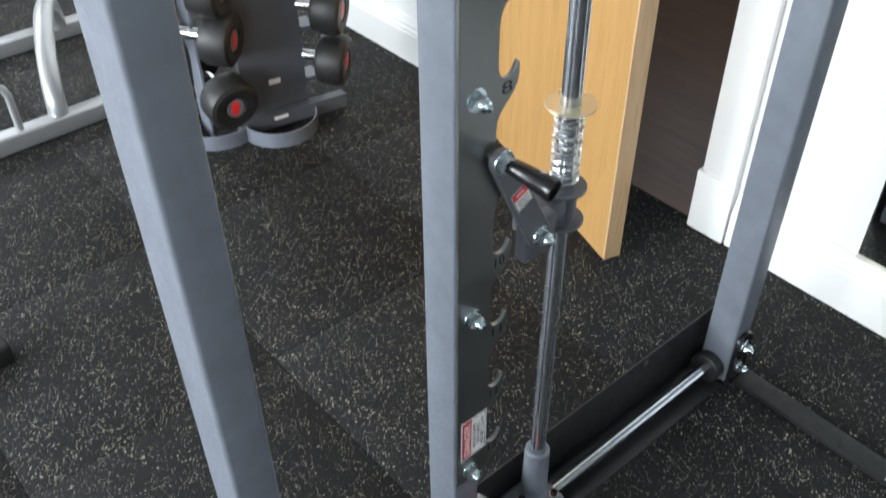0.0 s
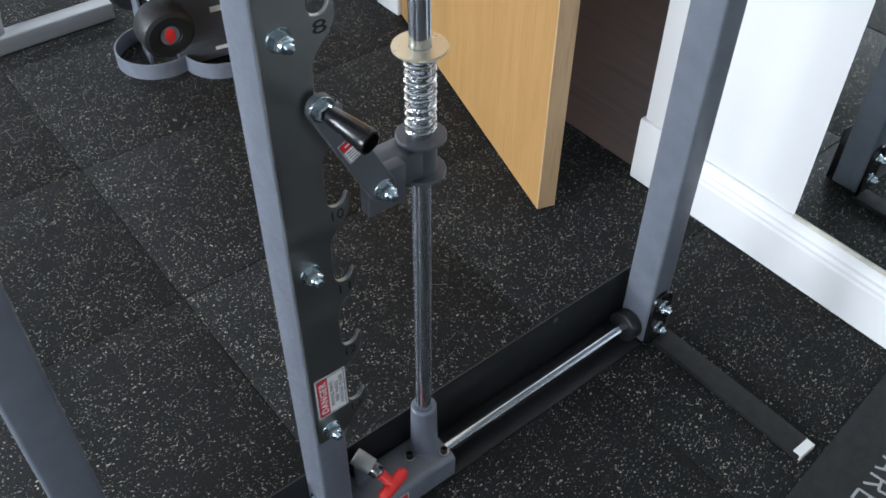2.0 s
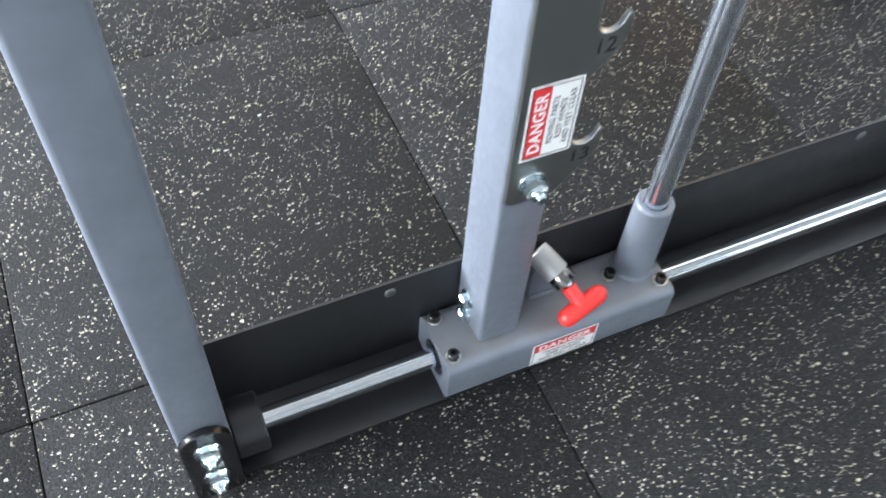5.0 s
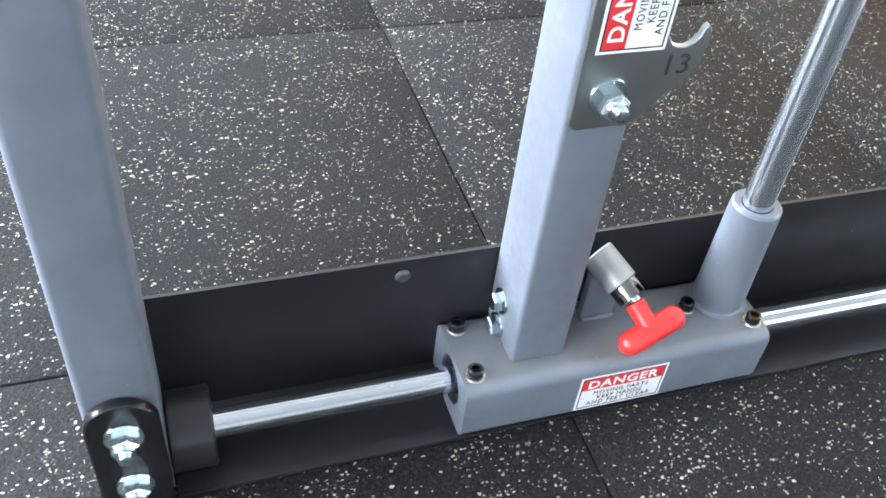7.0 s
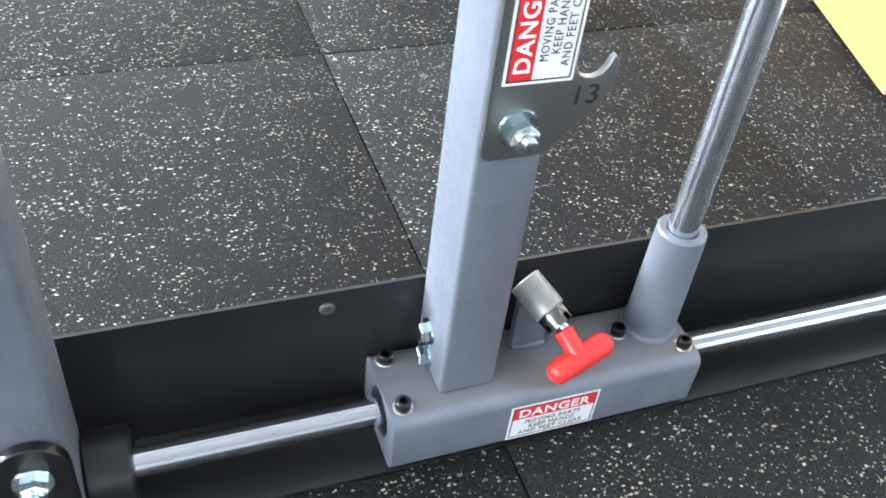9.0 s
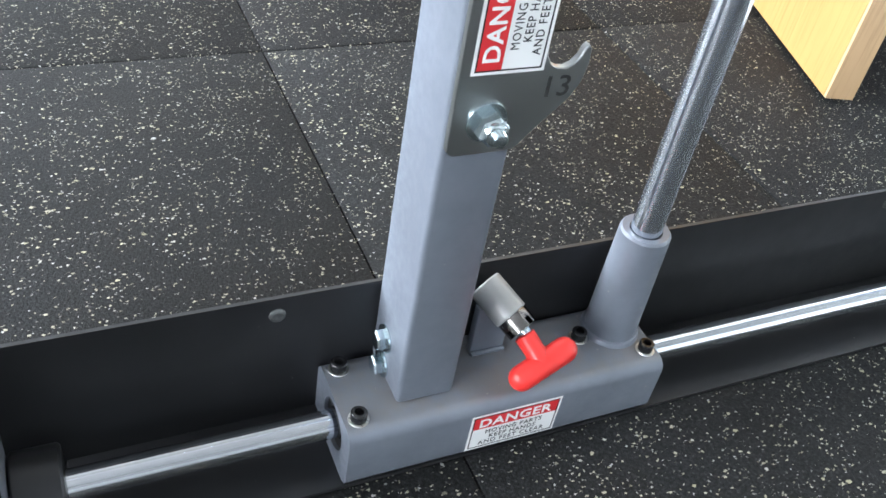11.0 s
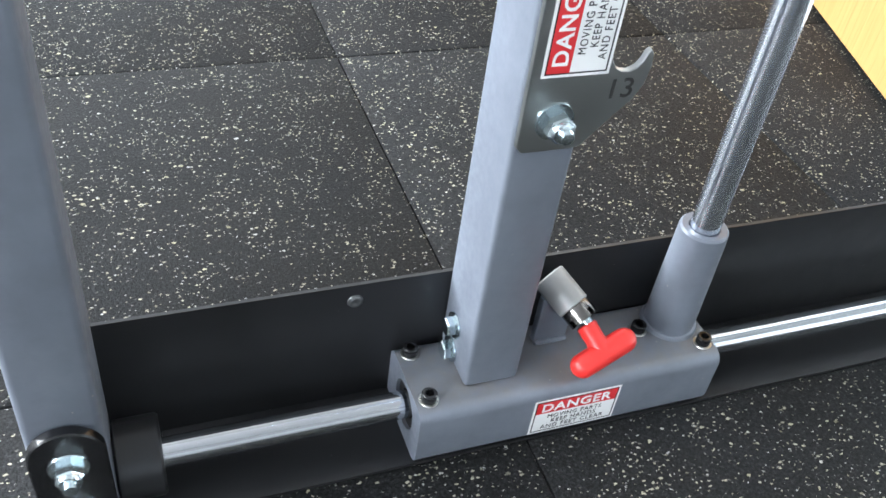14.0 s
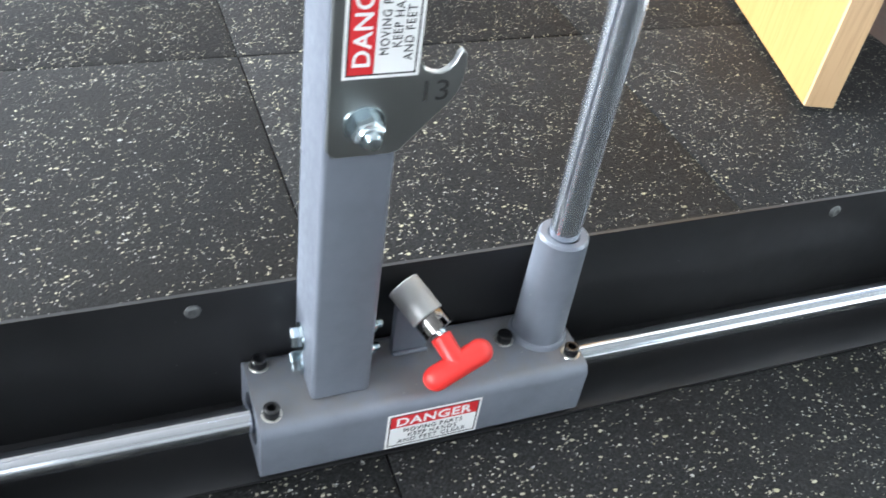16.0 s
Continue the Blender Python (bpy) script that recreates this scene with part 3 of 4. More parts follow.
# ---- the exercise machine: fixed frame ----
frame_place = (0.34, 0.745, 0)
machine = thing("smith_machine_frame", frame_place, "grey enamelled steel exercise machine frame on the rubber floor", "exercise machine")
LX0, LX1, RX0, RX1 = 0.314, 0.361, 1.297, 1.346
PY0, PY1 = 0.732, 0.793
for x0, x1 in ((LX0, LX1), (RX0, RX1)):
    part("upright", box(x0, x1, PY0, PY1, 0.008, 2.1, 0.005, 3), GREY, machine)
part("guide_rail", rod((LX1, 0.767, 0.0375), (RX0, 0.767, 0.0375), 0.0112, 40), CHROME_RAIL, machine, "polished chrome guide rail")
for a, b in ((LX1 + 0.0005, LX1 + 0.033), (RX0 - 0.024, RX0 - 0.0005)):
    part("stop_collar", lathe([(0.0114, 0), (0.028, 0), (0.030, 0.002), (0.030, b - a - 0.002), (0.028, b - a), (0.0114, b - a)], (a, 0.767, 0.0375), (1, 0, 0), 36), BLACK, machine, "black rubber end stop")
# the black trough behind and under the rail
part("rail_guard", prism([(0.734, 0.0005), (0.811, 0.0005), (0.811, 0.136), (0.808, 0.136), (0.808, 0.006), (0.805, 0.0035), (0.734, 0.0035)],
                                 (LX1 + 0.001, 0, 0), (0, 1, 0), (0, 0, 1), RX0 - LX1 - 0.002), BLACK, machine, "black bent steel guard behind the rail")
for a, b in ((LX0 + 0.010, LX1 + 0.001), (RX0 - 0.001, RX1 - 0.010)):
    part("guard_end", box(a, b, 0.808, 0.811, 0.0005, 0.136), BLACK, machine)
part("guard_lip", box(LX1 + 0.034, RX0 - 0.034, 0.786, 0.8075, 0.006, 0.012, 0.001), BLACK, machine)
for x in (0.545, 0.838, 1.133):
    part("rivet", lathe([(0.0062, 0), (0.0058, 0.0012), (0.004, 0.0022), (0.0015, 0.0014), (0, 0.0012)], (x, 0.8079, 0.120), (0, -1, 0), 18), DULL_STEEL, machine)
for x0, x1 in ((LX0, LX1), (RX0, RX1)):
    c, h = (x0 + x1) / 2, (x1 - x0) / 2
    arc = [(c + h * math.cos(a), 0.108 + h * math.sin(a)) for a in [math.pi * k / 12 for k in range(13)]]
    part("foot_bracket", prism([(x0, 0.004), (x1, 0.004)] + arc, (0, PY0 - 0.0005, 0), (1, 0, 0), (0, 0, 1), 0.008, 0.001, 1), GLOSS_BLACK, machine, "glossy black bolted foot bracket")
    for z in (0.100, 0.045):
        hex_bolt(machine, (c, PY0 - 0.0085, z), (0, -1, 0), 0.0165, 0.010, 0.008)
part("floor_bar", box(1.3165, 1.3605, 0.399, PY0 - 0.009, 0.0005, 0.013, 0.001), MATT_BLACK, machine, "flat black floor bar")
part("end_tape", box(1.3190, 1.3590, 0.396, 0.413, 0.001, 0.0134, 0.0008, 1), LABEL_WHITE, machine, "white taped end of the floor bar")

# ---- the sliding carriage ----
CX = -0.035
carriage = thing("sliding_carriage", (0.75 + CX, 0.772, 0), "grey steel sliding carriage with upright post on the chrome rail", "machine carriage")
ORIGIN[carriage.name] = Vector((0.75, 0.772, 0))
BX0, BX1, BY0, BY1, BZ0, BZ1 = 0.613, 0.881, 0.731, 0.807, 0.0045, 0.0638


def round_rect(a0, a1, b0, b1, r, n=5):
    out = []
    for ca, cb, s in ((a1 - r, b1 - r, 0), (a0 + r, b1 - r, 1), (a0 + r, b0 + r, 2), (a1 - r, b0 + r, 3)):
        out += [(ca + r * math.cos((s + k / n) * math.pi / 2), cb + r * math.sin((s + k / n) * math.pi / 2)) for k in range(n + 1)]
    return out


def tube_shell(outer, inner, x0, x1):
    """A hollow section along x between two outlines with as many points each."""
    one = bmesh.new()
    rings = [[one.verts.new((x, a, b)) for a, b in o] for x in (x0, x1) for o in (outer, inner)]
    n = len(outer)
    for p, q in ((0, 2), (3, 1), (1, 0), (2, 3)):
        for k in range(n):
            one.faces.new((rings[p][k], rings[p][(k + 1) % n], rings[q][(k + 1) % n], rings[q][k]))
    return one


ZR, YR = 0.0375, 0.767
NB = 24
bore = [(YR + 0.0205 * math.cos(2 * math.pi * (k + 0.5) / NB), ZR + 0.0205 * math.sin(2 * math.pi * (k + 0.5) / NB)) for k in range(NB)]
part("carriage_body", tube_shell(round_rect(BY0, BY1, BZ0, BZ1, 0.0105), bore, BX0, BX1), DUSTY_GREY, carriage)
for x0, x1 in ((BX0 + 0.003, BX0 + 0.05), (BX1 - 0.05, BX1 - 0.003)):
    inner = [(YR + 0.0125 * math.cos(2 * math.pi * (k + 0.5) / NB), ZR + 0.0125 * math.sin(2 * math.pi * (k + 0.5) / NB)) for k in range(NB)]
    outer = [(YR + 0.0203 * math.cos(2 * math.pi * (k + 0.5) / NB), ZR + 0.0203 * math.sin(2 * math.pi * (k + 0.5) / NB)) for k in range(NB)]
    part("bearing", tube_shell(outer, inner, x0, x1), MATT_BLACK, carriage, "black linear bearing sleeve")
for x, y in ((0.6245, 0.795), (0.6240, 0.7465), (0.8225, 0.775), (0.8715, 0.7485), (0.8715, 0.795)):
    socket_screw(carriage, (x, y, BZ1 - 0.0002))
danger_label(carriage, (0.7485, BY0, 0.0330), (1, 0, 0), (0, 0, 1), 0.078, 0.041)

QX0, QX1, QY0, QY1 = 0.6545, 0.7000, 0.751, 0.8065
part("post", box(QX0, QX1, QY0, QY1, BZ1 - 0.0005, 2.0, 0.004, 3), GREY, carriage)
for z in (0.1005, 0.0745):
    hex_bolt(carriage, (QX0, 0.784, z), (-1, 0, 0), 0.0145, 0.0070)
    hex_bolt(carriage, (QX1, 0.784, z), (1, 0, 0), 0.013, 0.008, 0.007)

# notched steel plate on the front of the post
HOOK0, PITCH, HOOKS = 0.3545, 0.1125, 9
PL = QX0 + 0.0008
HS = -0.0025
outline = [(PL + 0.004, 0.2885), (0.693, 0.2885), (0.699, 0.290), (0.7035, 0.295)]
for k in range(HOOKS):
    t = HOOK0 + PITCH * k
    bump_out = [(0.720, -0.044), (0.730, -0.034), (0.7355, -0.024), (0.7375, -0.012), (0.7368, -0.003), (0.7345, 0), (0.7322, -0.002), (0.7305, -0.007),
                (0.727, -0.0115), (0.7225, -0.0135), (0.7175, -0.0130), (0.7130, -0.0105), (0.7095, -0.005), (0.7085, 0.003)]
    if k:
        bump_out = [(0.7085, -0.070), (0.7095, -0.060), (0.713, -0.052)] + bump_out
    outline += [(a + HS, t + c) for a, c in bump_out]
TOPZ = HOOK0 + PITCH * HOOKS
outline += [(0.7085 + HS, TOPZ), (PL, TOPZ), (PL, 0.2925)]
part("notched_plate", prism(outline, (0, QY0 - 0.0003, 0), (1, 0, 0), (0, 0, 1), 0.005, 0.0006, 1), PLATE, carriage, "bare steel plate with numbered hooks")
FY = QY0 - 0.0053
for k in range(5):
    hex_bolt(carriage, (0.6765, FY, 0.3110 + 0.2915 * k), (0, -1, 0), 0.0165, 0.0115, 0.0075)
for k in range(HOOKS):
    lettering(str(13 - k), 0.0150, 0.0135, (0.7180, FY - 0.0002, HOOK0 - 0.0245 + PITCH * k), (1, 0, 0), (0, 0, 1), ETCH, carriage, bold=0.004)
danger_label(carriage, (0.6835, FY, 0.3800), (0, 0, 1), (-1, 0, 0), 0.078, 0.0445)

# vertical guide rod in its welded socket
RX, RY = 0.855, 0.779
part("rod_socket", lathe([(0.0128, 0.03), (0.0128, 0.107), (0.0182, 0.1075), (0.0198, 0.1055), (0.0202, 0.094), (0.0216, 0.004), (0.0232, 0.0035), (0.0245, 0.0015), (0.0248, 0.0)], (RX, RY, BZ1), n=40), GREY, carriage)
part("guide_rod", rod((RX, RY, BZ1 + 0.031), (RX, RY, 2.05), 0.0120, 40), CHROME_ROD, carriage, "polished chrome vertical guide rod")

# spring plunger with a red pull handle
s, e = Vector((0.7335, 0.800, 0.1265)), Vector((0.7505, 0.768, 0.1105))
d = (e - s).normalized()
part("plunger_gusset", box(0.7275, 0.7565, 0.782, 0.790, BZ1 - 0.0005, 0.112, 0.001), GREY, carriage)
part("weld_bead", tube_along([(0.7275 + 0.0029 * k, 0.7805 + 0.0008 * (k % 2), BZ1 + 0.0012) for k in range(11)], 0.0022, 8), GREY, carriage, "painted weld bead")
L = (e - s).length
part("plunger_body", lathe([(0, 0), (0.0125, 0), (0.0136, 0.0012), (0.0136, L - 0.0088), (0.0128, L - 0.008), (0.004, L - 0.008), (0.004, L - 0.014), (0, L - 0.014)], s + d * 0.004, d, 32), ALU, carriage, "pale alloy plunger barrel")
collar = lathe([(0.0045, 0.0), (0.0124, 0.0), (0.0127, 0.0010), (0.0127, 0.0072), (0.0062, 0.0072), (0.0056, 0.0050), (0.0045, 0.0050)], e - d * 0.0038, d, 28)
pu = d.cross(Vector((0, 0, 1))).normalized()
pv = d.cross(pu)
for k in range(4):
    arc = [math.pi * (k / 2 + 0.06 + 0.38 * q / 6) for q in range(7)]
    tooth = [(0.0126 * math.cos(a), 0.0126 * math.sin(a)) for a in arc] + [(0.0066 * math.cos(a), 0.0066 * math.sin(a)) for a in reversed(arc)]
    prism(tooth, e + d * 0.0033, pu, pv, 0.0062, bm=collar)
part("plunger_collar", collar, DARK_CHROME, carriage, "dark slotted plunger collar")
part("plunger_pin", rod(e - d * 0.004, e + d * 0.016, 0.0048, 16), ZINC, carriage)
hub = Vector((0.7640, 0.738, 0.0900))
d2 = (hub - e).normalized()
bar = Vector((0.043, 0.007, 0.017)).normalized()


def capsule(a, b, r, bm=None, r2=None):
    a, b = Vector(a), Vector(b)
    h = (b - a).length
    r2 = r2 or r
    prof = [(0, -r)] + [(r * math.sin(k * math.pi / 12), -r * math.cos(k * math.pi / 12)) for k in range(1, 7)]
    prof += [(r2 * math.cos(k * math.pi / 12), h + r2 * math.sin(k * math.pi / 12)) for k in range(0, 6)] + [(0, h + r2)]
    return lathe(prof, a, b - a, 28, bm)


grip = capsule(hub - bar * 0.0195, hub + bar * 0.0195, 0.0100)
lathe([(0.0062, 0), (0.0084, 0.001), (0.0080, 0.014), (0.0100, (hub - e).length - 0.0145)], e + d2 * 0.0125, d2, 28, grip)
part("pull_handle", grip, RED, carriage, "red vinyl T-shaped pull handle")

# ---- the bar slider on the vertical rod ----
slider = thing("bar_slider", (RX + CX, RY, 0.63), "grey bar slider with a coil spring on the guide rod", "machine slider")
ORIGIN[slider.name] = Vector((RX, RY, 0.63))
part("hub", lathe([(0.0124, -0.004), (0.0185, -0.004), (0.0185, 0.052), (0.0124, 0.052)], (RX, RY, 0.637), n=36), GREY_DARK, slider)
for z in (0.636, 0.686):
    part("flange", lathe([(0.0125, 0), (0.0285, 0), (0.0295, 0.001), (0.0295, 0.004), (0.0285, 0.005), (0.0125, 0.005)], (RX, RY, z), n=40), GREY_DARK, slider)
coil = []
TURNS = 10
for k in range(TURNS * 18 + 1):
    f = k / (TURNS * 18)
    a = 2 * math.pi * TURNS * f
    coil.append((RX + 0.0162 * math.cos(a), RY + 0.0162 * math.sin(a), 0.6925 + 0.108 * (f + 0.006 * math.sin(a * 0.5))))
part("coil_spring", tube_along(coil, 0.0022, 10), SPRING, slider, "bright steel coil spring")
part("spring_washer", lathe([(0.0128, 0), (0.0302, 0), (0.0308, 0.0008), (0.0302, 0.003), (0.0128, 0.003)], (RX, RY, 0.8025), n=48), BRASS, slider, "wide yellow zinc washer")
part("side_bracket", box(0.790, 0.846, 0.762, 0.800, 0.643, 0.684, 0.003), GREY_DARK, slider)
part("lower_bracket", box(0.757, 0.808, 0.744, 0.7615, 0.640, 0.694, 0.003), GREY_DARK, slider)
AY = 0.733
top_end, low_end = Vector((0.7045, 0, 0.816)), Vector((0.7700, 0, 0.684))
ad = (low_end - top_end).normalized()
an = Vector((-ad.z, 0, ad.x))
arm_out = []
for c, a0, r in ((top_end, 0, 0.0145), (low_end, 1, 0.0165)):
    for k in range(9):
        ang = math.pi * k / 8
        v = (an * math.cos(ang) - ad * math.sin(ang)) if a0 == 0 else (-an * math.cos(ang) + ad * math.sin(ang))
        p = c + v * r
        arm_out.append((p.x, p.z))
part("latch_arm", prism(arm_out, (0, AY + 0.008, 0), (1, 0, 0), (0, 0, 1), 0.008, 0.001, 1), GREY_DARK, slider)
part("pivot_pin", rod((low_end.x, AY + 0.008, low_end.z), (low_end.x, 0.744, low_end.z), 0.007, 16), ZINC, slider)
hex_bolt(slider, (low_end.x, AY, low_end.z), (0, -1, 0), 0.017, 0.010, 0.008)
part("catch_pin", rod((top_end.x, AY + 0.030, top_end.z), (top_end.x, AY + 0.008, top_end.z), 0.0085, 20), DARK_CHROME, slider)
hex_bolt(slider, (top_end.x, AY, top_end.z), (0, -1, 0), 0.0175, 0.009)
gd = Vector((0.010, -0.046, -0.008)).normalized()
part("grip", lathe([(0.0, 0), (0.0082, 0), (0.0092, 0.002), (0.0122, 0.040), (0.0130, 0.048), (0.0124, 0.051), (0.0104, 0.052), (0.0098, 0.042), (0, 0.042)], (top_end.x + 0.002, AY - 0.011, top_end.z), gd, 32), GLOSS_BLACK, slider, "glossy black hollow grip")
mid = (top_end + low_end) / 2
danger_label(slider, (mid.x - 0.002, AY, mid.z + 0.006), (-an.x, 0, -an.z) if an.x < 0 else (an.x, 0, an.z), (-ad.x, 0, -ad.z), 0.024, 0.030, small=True)

# ---- black floor board with a white mark ----
BOARD = Vector((1.3, 0.374, 0.0005))
bu, bv = Vector((0.993, 0.116, 0)), Vector((-0.116, 0.993, 0))
board = thing("floor_board", BOARD, "flat black board with a white printed mark on the rubber floor", "floor board")


def on_board(outline, z0, z1, bevel=0.0):
    """A flat piece on the board; its outline runs along the board's edge and back from it."""
    return prism(outline, BOARD + Vector((0, 0, z0)), bu, bv, z1 - z0, bevel, 2)


part("panel", on_board([(-0.42, -0.72), (0.31, -0.72), (0.31, 0), (-0.42, 0)], 0.0, 0.0095, 0.002), MATT_BLACK, board)
MARKS = (((0.0, 0.0), (0.012, 0.042)), ((0.012, 0.042), (0.030, 0.0)), ((0.006, 0.013), (0.024, 0.013)),
         ((0.046, 0.0), (0.046, 0.042)), ((0.046, 0.042), (0.066, 0.040)), ((0.066, 0.040), (0.068, 0.024)), ((0.068, 0.024), (0.046, 0.020)), ((0.058, 0.021), (0.072, 0.0)),
         ((0.088, 0.0), (0.088, 0.042)), ((0.088, 0.042), (0.112, 0.042)), ((0.088, 0.021), (0.106, 0.021)), ((0.088, 0.0), (0.112, 0.0)))
for (a0, c0), (a1, c1) in MARKS:
    p, q = Vector((0.125 - a0, -0.118 + c0, 0)), Vector((0.125 - a1, -0.118 + c1, 0))
    p.y, q.y = -0.194 - p.y, -0.194 - q.y
    side = Vector((-(q - p).y, (q - p).x, 0)).normalized() * 0.0022
    part("mark", on_board([((p + side).x, (p + side).y), ((p - side).x, (p - side).y), ((q - side).x, (q - side).y), ((q + side).x, (q + side).y)], 0.0097, 0.0100), PALE_PRINT, board, "white printed bar", smooth=False)

# ---- dumbbell stand against the back of the room ----
stand = thing("dumbbell_stand", (1.12, 2.14, 0), "grey steel dumbbell stand with looped strip feet", "dumbbell stand")


def strip_loop(cx, cy, r, a0, a1, h, thick):
    """A flat strip on edge, bent round a centre from one angle to another."""
    one = bmesh.new()
    n = 36
    rings = []
    for k in range(n + 1):
        a = radians(a0 + (a1 - a0) * k / n)
        c, s_ = math.cos(a), math.sin(a)
        rings.append([one.verts.new((cx + q * c, cy + q * s_, z)) for q, z in ((r, 0.001), (r, h - 0.001), (r - thick * 0.3, h), (r - thick * 0.7, h), (r - thick, h - 0.001), (r - thick, 0.001))])
    for p, q in zip(rings, rings[1:]):
        for k in range(6):
            one.faces.new((p[k], p[(k + 1) % 6], q[(k + 1) % 6], q[k]))
    one.faces.new(rings[0])
    one.faces.new(rings[-1])
    return one


part("foot_loop", strip_loop(1.028, 2.187, 0.108, 45, 305, 0.044, 0.005), GREY, stand, "bent grey steel strip")
part("foot_loop", strip_loop(1.160, 2.085, 0.104, 172, 338, 0.044, 0.005), GREY, stand, "bent grey steel strip")
ux, uy = Vector((0.985, -0.17, 0)), Vector((0.17, 0.985, 0))


def skew(a0, a1, c0, c1, z0, z1, bevel):
    o = Vector((1.055, 2.088, 0))
    pts = [o + ux * a + uy * c for a, c in ((a0, c0), (a1, c0), (a1, c1), (a0, c1))]
    return prism([(p.x, p.y) for p in pts], (0, 0, z0), (1, 0, 0), (0, 1, 0), z1 - z0, bevel, 2)


part("base_bar", skew(-0.01, 0.30, 0.0, 0.03, 0.012, 0.052, 0.003), GREY_DARK, stand)
part("column", skew(0.02, 0.20, 0.032, 0.10, 0.001, 1.25, 0.02), GREY_DARK, stand, "dark grey enamelled column")
part("side_plate", skew(-0.075, -0.069, 0.05, 0.14, 0.001, 1.2, 0.001), GREY, stand)
part("tag", skew(0.095, 0.128, 0.0305, 0.0318, 0.125, 0.140, 0.0), LABEL_WHITE, stand, "small white tag")
part("tag", skew(0.085, 0.125, -0.0015, -0.0003, 0.036, 0.046, 0.0), LABEL_WHITE, stand, "small pale tag")
for z in (0.16, 0.31, 0.45, 0.60, 0.75, 0.90, 1.05):
    for a in (-0.05, 0.235):
        part("cradle", skew(a - 0.02, a + 0.02, 0.06, 0.12, z - 0.075, z - 0.062, 0.002), GREY, stand)


def dumbbell(place, axis, scale=1.0):
    """Two round black rubber heads with a raised rim and a red inset, on a chrome bar."""
    p, a = Vector(place), Vector(axis).normalized()
    ob = thing("dumbbell", p, "black rubber dumbbell with red end insets on the stand", "dumbbell", "dumbbells on the stand")
    r = 0.068 * scale
    for end in (1, -1):
        d_ = a * end
        head = part("head", lathe([(0, 0), (r * 0.72, 0), (r * 0.92, 0.006), (r, 0.018), (r, 0.062), (r * 0.94, 0.074), (r * 0.80, 0.079), (r * 0.45, 0.077), (r * 0.43, 0.074), (0, 0.074)], p + d_ * 0.062, d_, 32), BLACK_RUBBER, ob)
        c = p + d_ * 0.1365
        u_ = d_.cross(Vector((0, 0, 1))).normalized()
        v_ = u_.cross(d_).normalized()
        part("inset_ring", prism([(0.024 * scale * math.cos(t_), 0.027 * scale * math.sin(t_)) for t_ in [2 * math.pi * k / 20 for k in range(20)]], c - d_ * 0.0002, u_, v_, 0.0012 if u_.cross(v_).dot(d_) > 0 else -0.0012), GREY, head, "grey ring")
        part("inset", prism([(0.012 * scale * math.cos(t_), 0.023 * scale * math.sin(t_)) for t_ in [2 * math.pi * k / 16 for k in range(16)]], c + d_ * 0.0006, u_, v_, 0.0012 if u_.cross(v_).dot(d_) > 0 else -0.0012), RED, head, "red oval inset")
    part("bar", rod(p - a * 0.07, p + a * 0.07, 0.0145, 20), CHROME, ob, "chrome bar")
    return ob


AX = Vector((0.62, -0.78, -0.08)).normalized()
TIPPED = Vector((-0.06, -0.98, -0.16)).normalized()
dumbbell(Vector((1.012, 2.05, 0.150)) - TIPPED * 0.115, TIPPED)
for z, dx in ((0.315, 0.03), (0.445, 0.02), (0.60, 0.02), (0.75, 0.02)):
    dumbbell(Vector((1.005 + dx, 2.065, z)) - AX * 0.115, AX)
for z in (0.175, 0.32, 0.46):
    dumbbell(Vector((1.315, 2.03, z)) - AX * 0.10, AX)

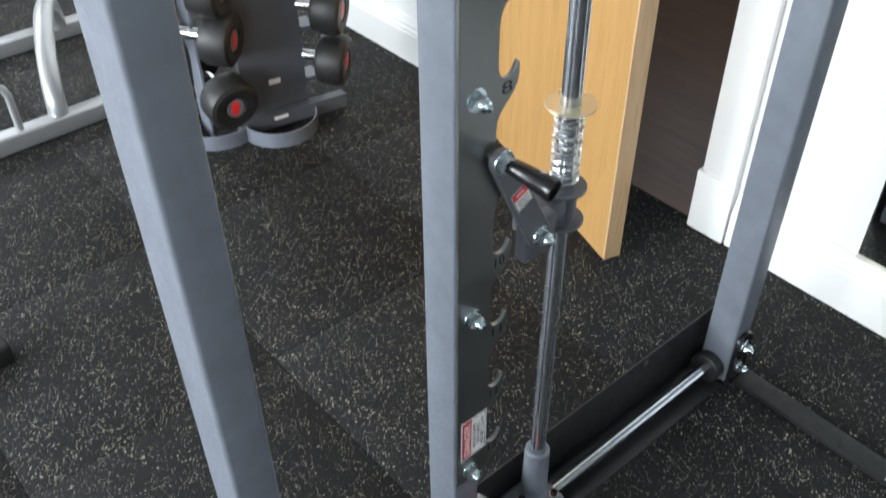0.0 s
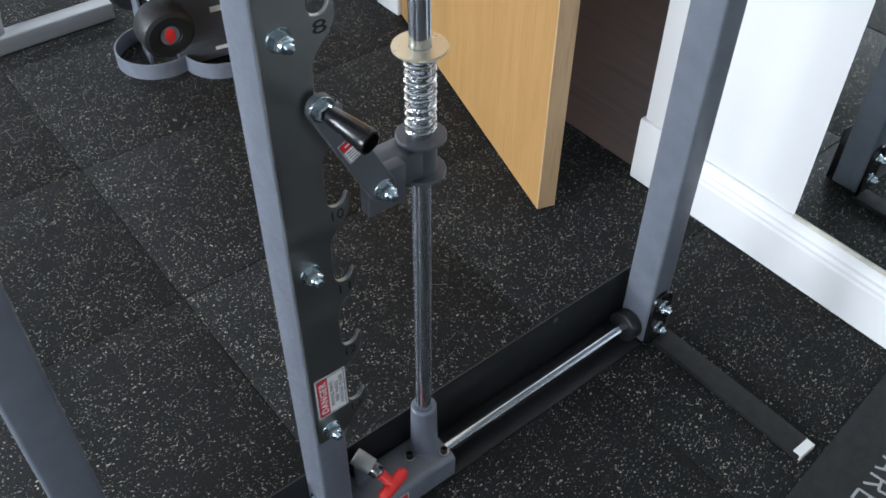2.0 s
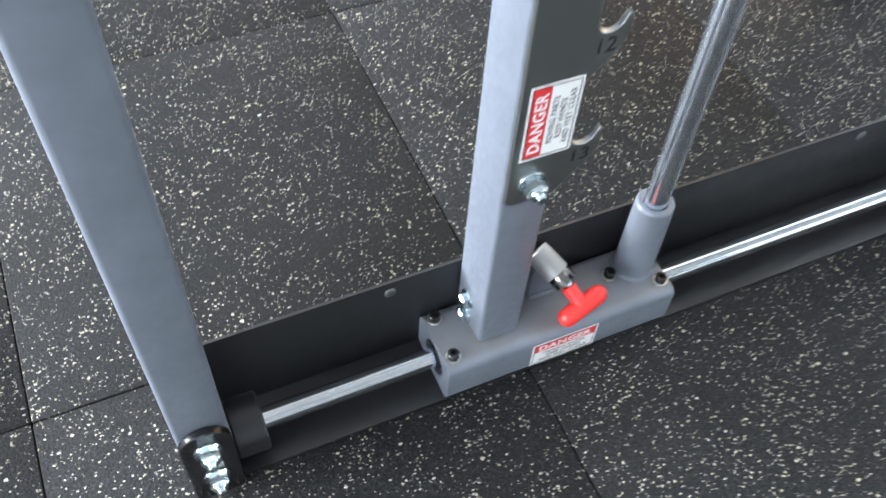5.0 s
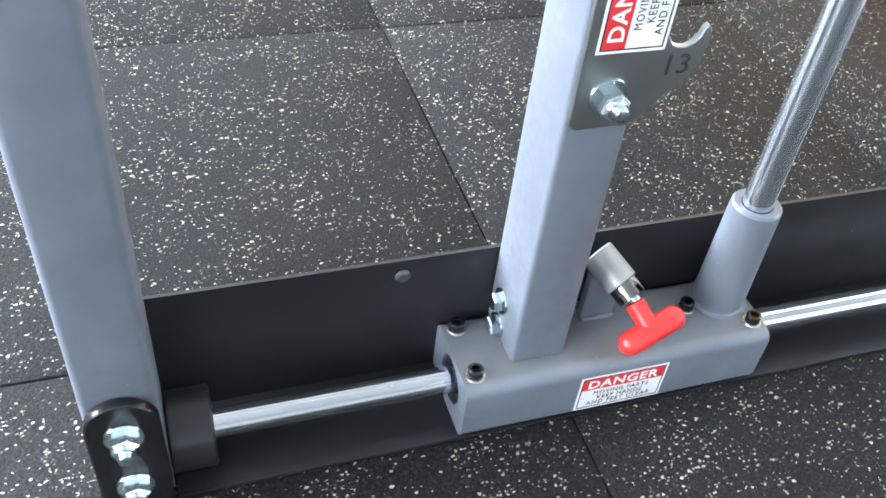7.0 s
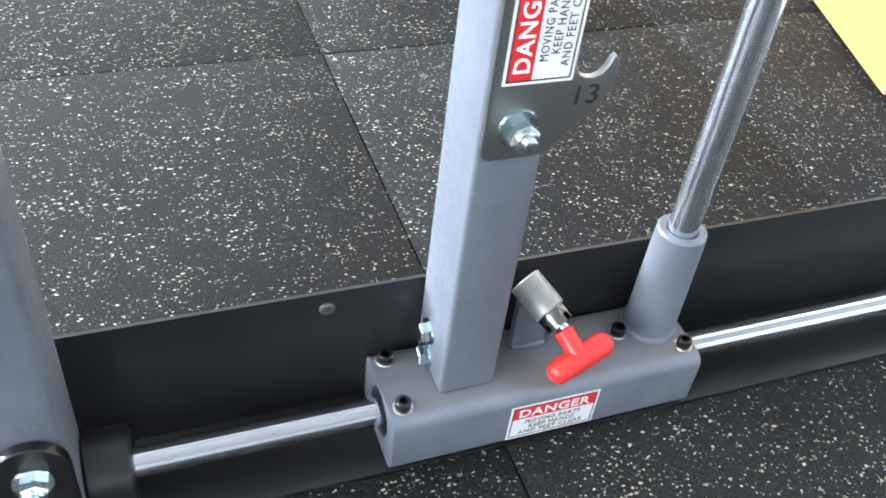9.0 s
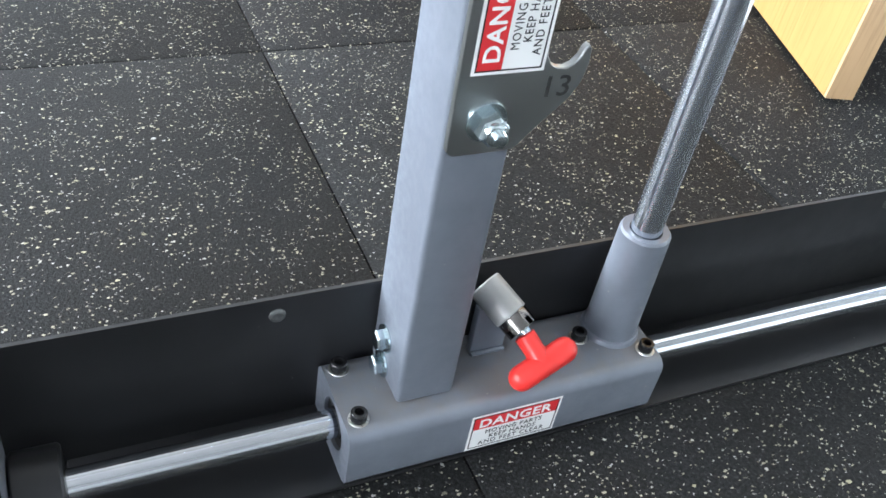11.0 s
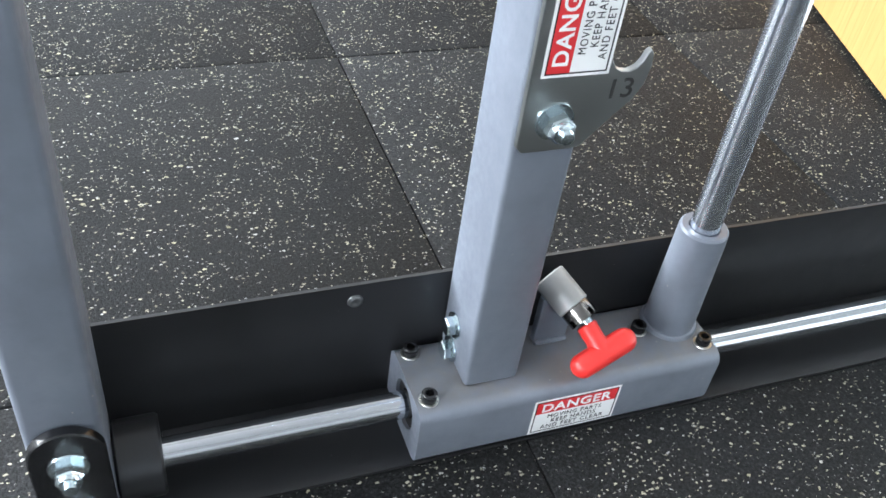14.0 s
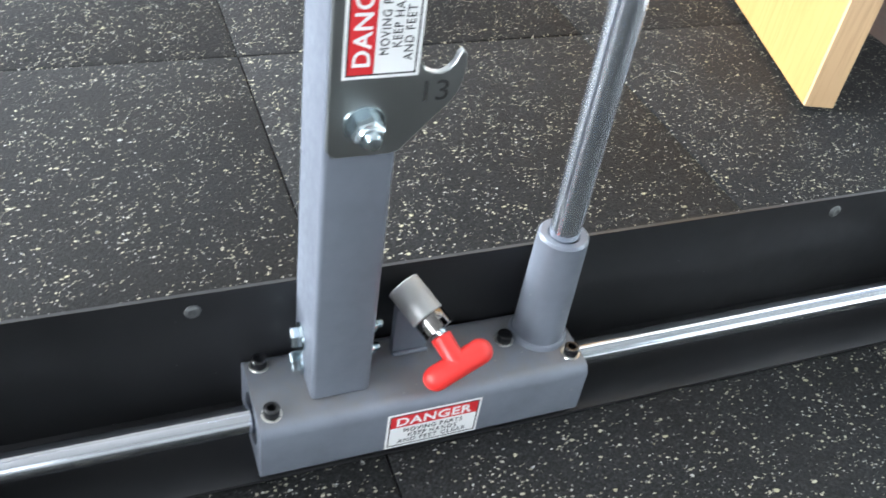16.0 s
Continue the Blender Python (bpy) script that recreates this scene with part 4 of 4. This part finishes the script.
# ---- low storage rack at the back ----
rack = thing("storage_rack", (0.6, 2.72, 0), "low silver tube storage rack on the rubber floor", "storage rack")
for y in (2.465, 3.0):
    part("floor_rail", box(-0.9, 1.02, y - 0.026, y + 0.026, 0.001, 0.05, 0.006, 3), SILVER, rack)
for x in (0.71, -0.35):
    arch = [(x + 0.105 * (1 - math.cos(math.pi * k / 24)), 2.475 + 0.255 * (1 - math.cos(math.pi * k / 24)), 0.045 + 0.15 * math.sin(math.pi * k / 24)) for k in range(25)]
    part("hoop", tube_along(arch, 0.027, 16), SILVER, rack, "bent silver tube hoop")
for x in (0.60, 0.30):
    peg = [(x, 2.465, 0.045), (x, 2.465, 0.15), (x - 0.006, 2.468, 0.170), (x - 0.022, 2.474, 0.182), (x - 0.06, 2.486, 0.185)]
    part("peg", tube_along(peg, 0.0105, 12), SILVER, rack, "bent silver peg")

# ---- end of a black bench foot ----
solo("bench_foot", box(-0.25, 0.285, 1.70, 1.75, 0.001, 0.05, 0.008, 3), MATT_BLACK, "matt black steel bench foot on the rubber floor", "bench foot")


# ---- floor tiles ----
TILE, GAP = 0.5, 0.0003
tile_mesh = finish("tile", box(-TILE / 2 + GAP / 2, TILE / 2 - GAP / 2, -TILE / 2 + GAP / 2, TILE / 2 - GAP / 2, -0.0155, 0, 0.0032, 2), RUBBER)
rng = random.Random(5)
ix0, ix1 = math.floor((WEST - 0.179) / TILE), math.ceil((EAST - 0.179) / TILE)
iy0, iy1 = math.floor((SOUTH - 0.37) / TILE), math.ceil((NORTH - 0.37) / TILE)
for i in range(ix0, ix1):
    for j in range(iy0, iy1):
        x, y = 0.179 + (i + 0.5) * TILE, 0.37 + (j + 0.5) * TILE
        if x + TILE / 2 > EAST + 0.02 or x - TILE / 2 < WEST - 0.02 or y - TILE / 2 < SOUTH - 0.02 or y + TILE / 2 > NORTH + 0.02:
            w0, w1 = max(x - TILE / 2, WEST) + GAP / 2, min(x + TILE / 2, EAST) - GAP / 2
            v0, v1 = max(y - TILE / 2, SOUTH) + GAP / 2, min(y + TILE / 2, NORTH) - GAP / 2
            if w1 - w0 < 0.01 or v1 - v0 < 0.01:
                continue
            part("tile", box(w0, w1, v0, v1, -0.0155, 0, 0.0010, 1), RUBBER, floor)
            continue
        ob = new("tile", tile_mesh)
        ob.parent = floor
        ob.location = (x, y, 0.03 - rng.uniform(0.0, 0.0009))
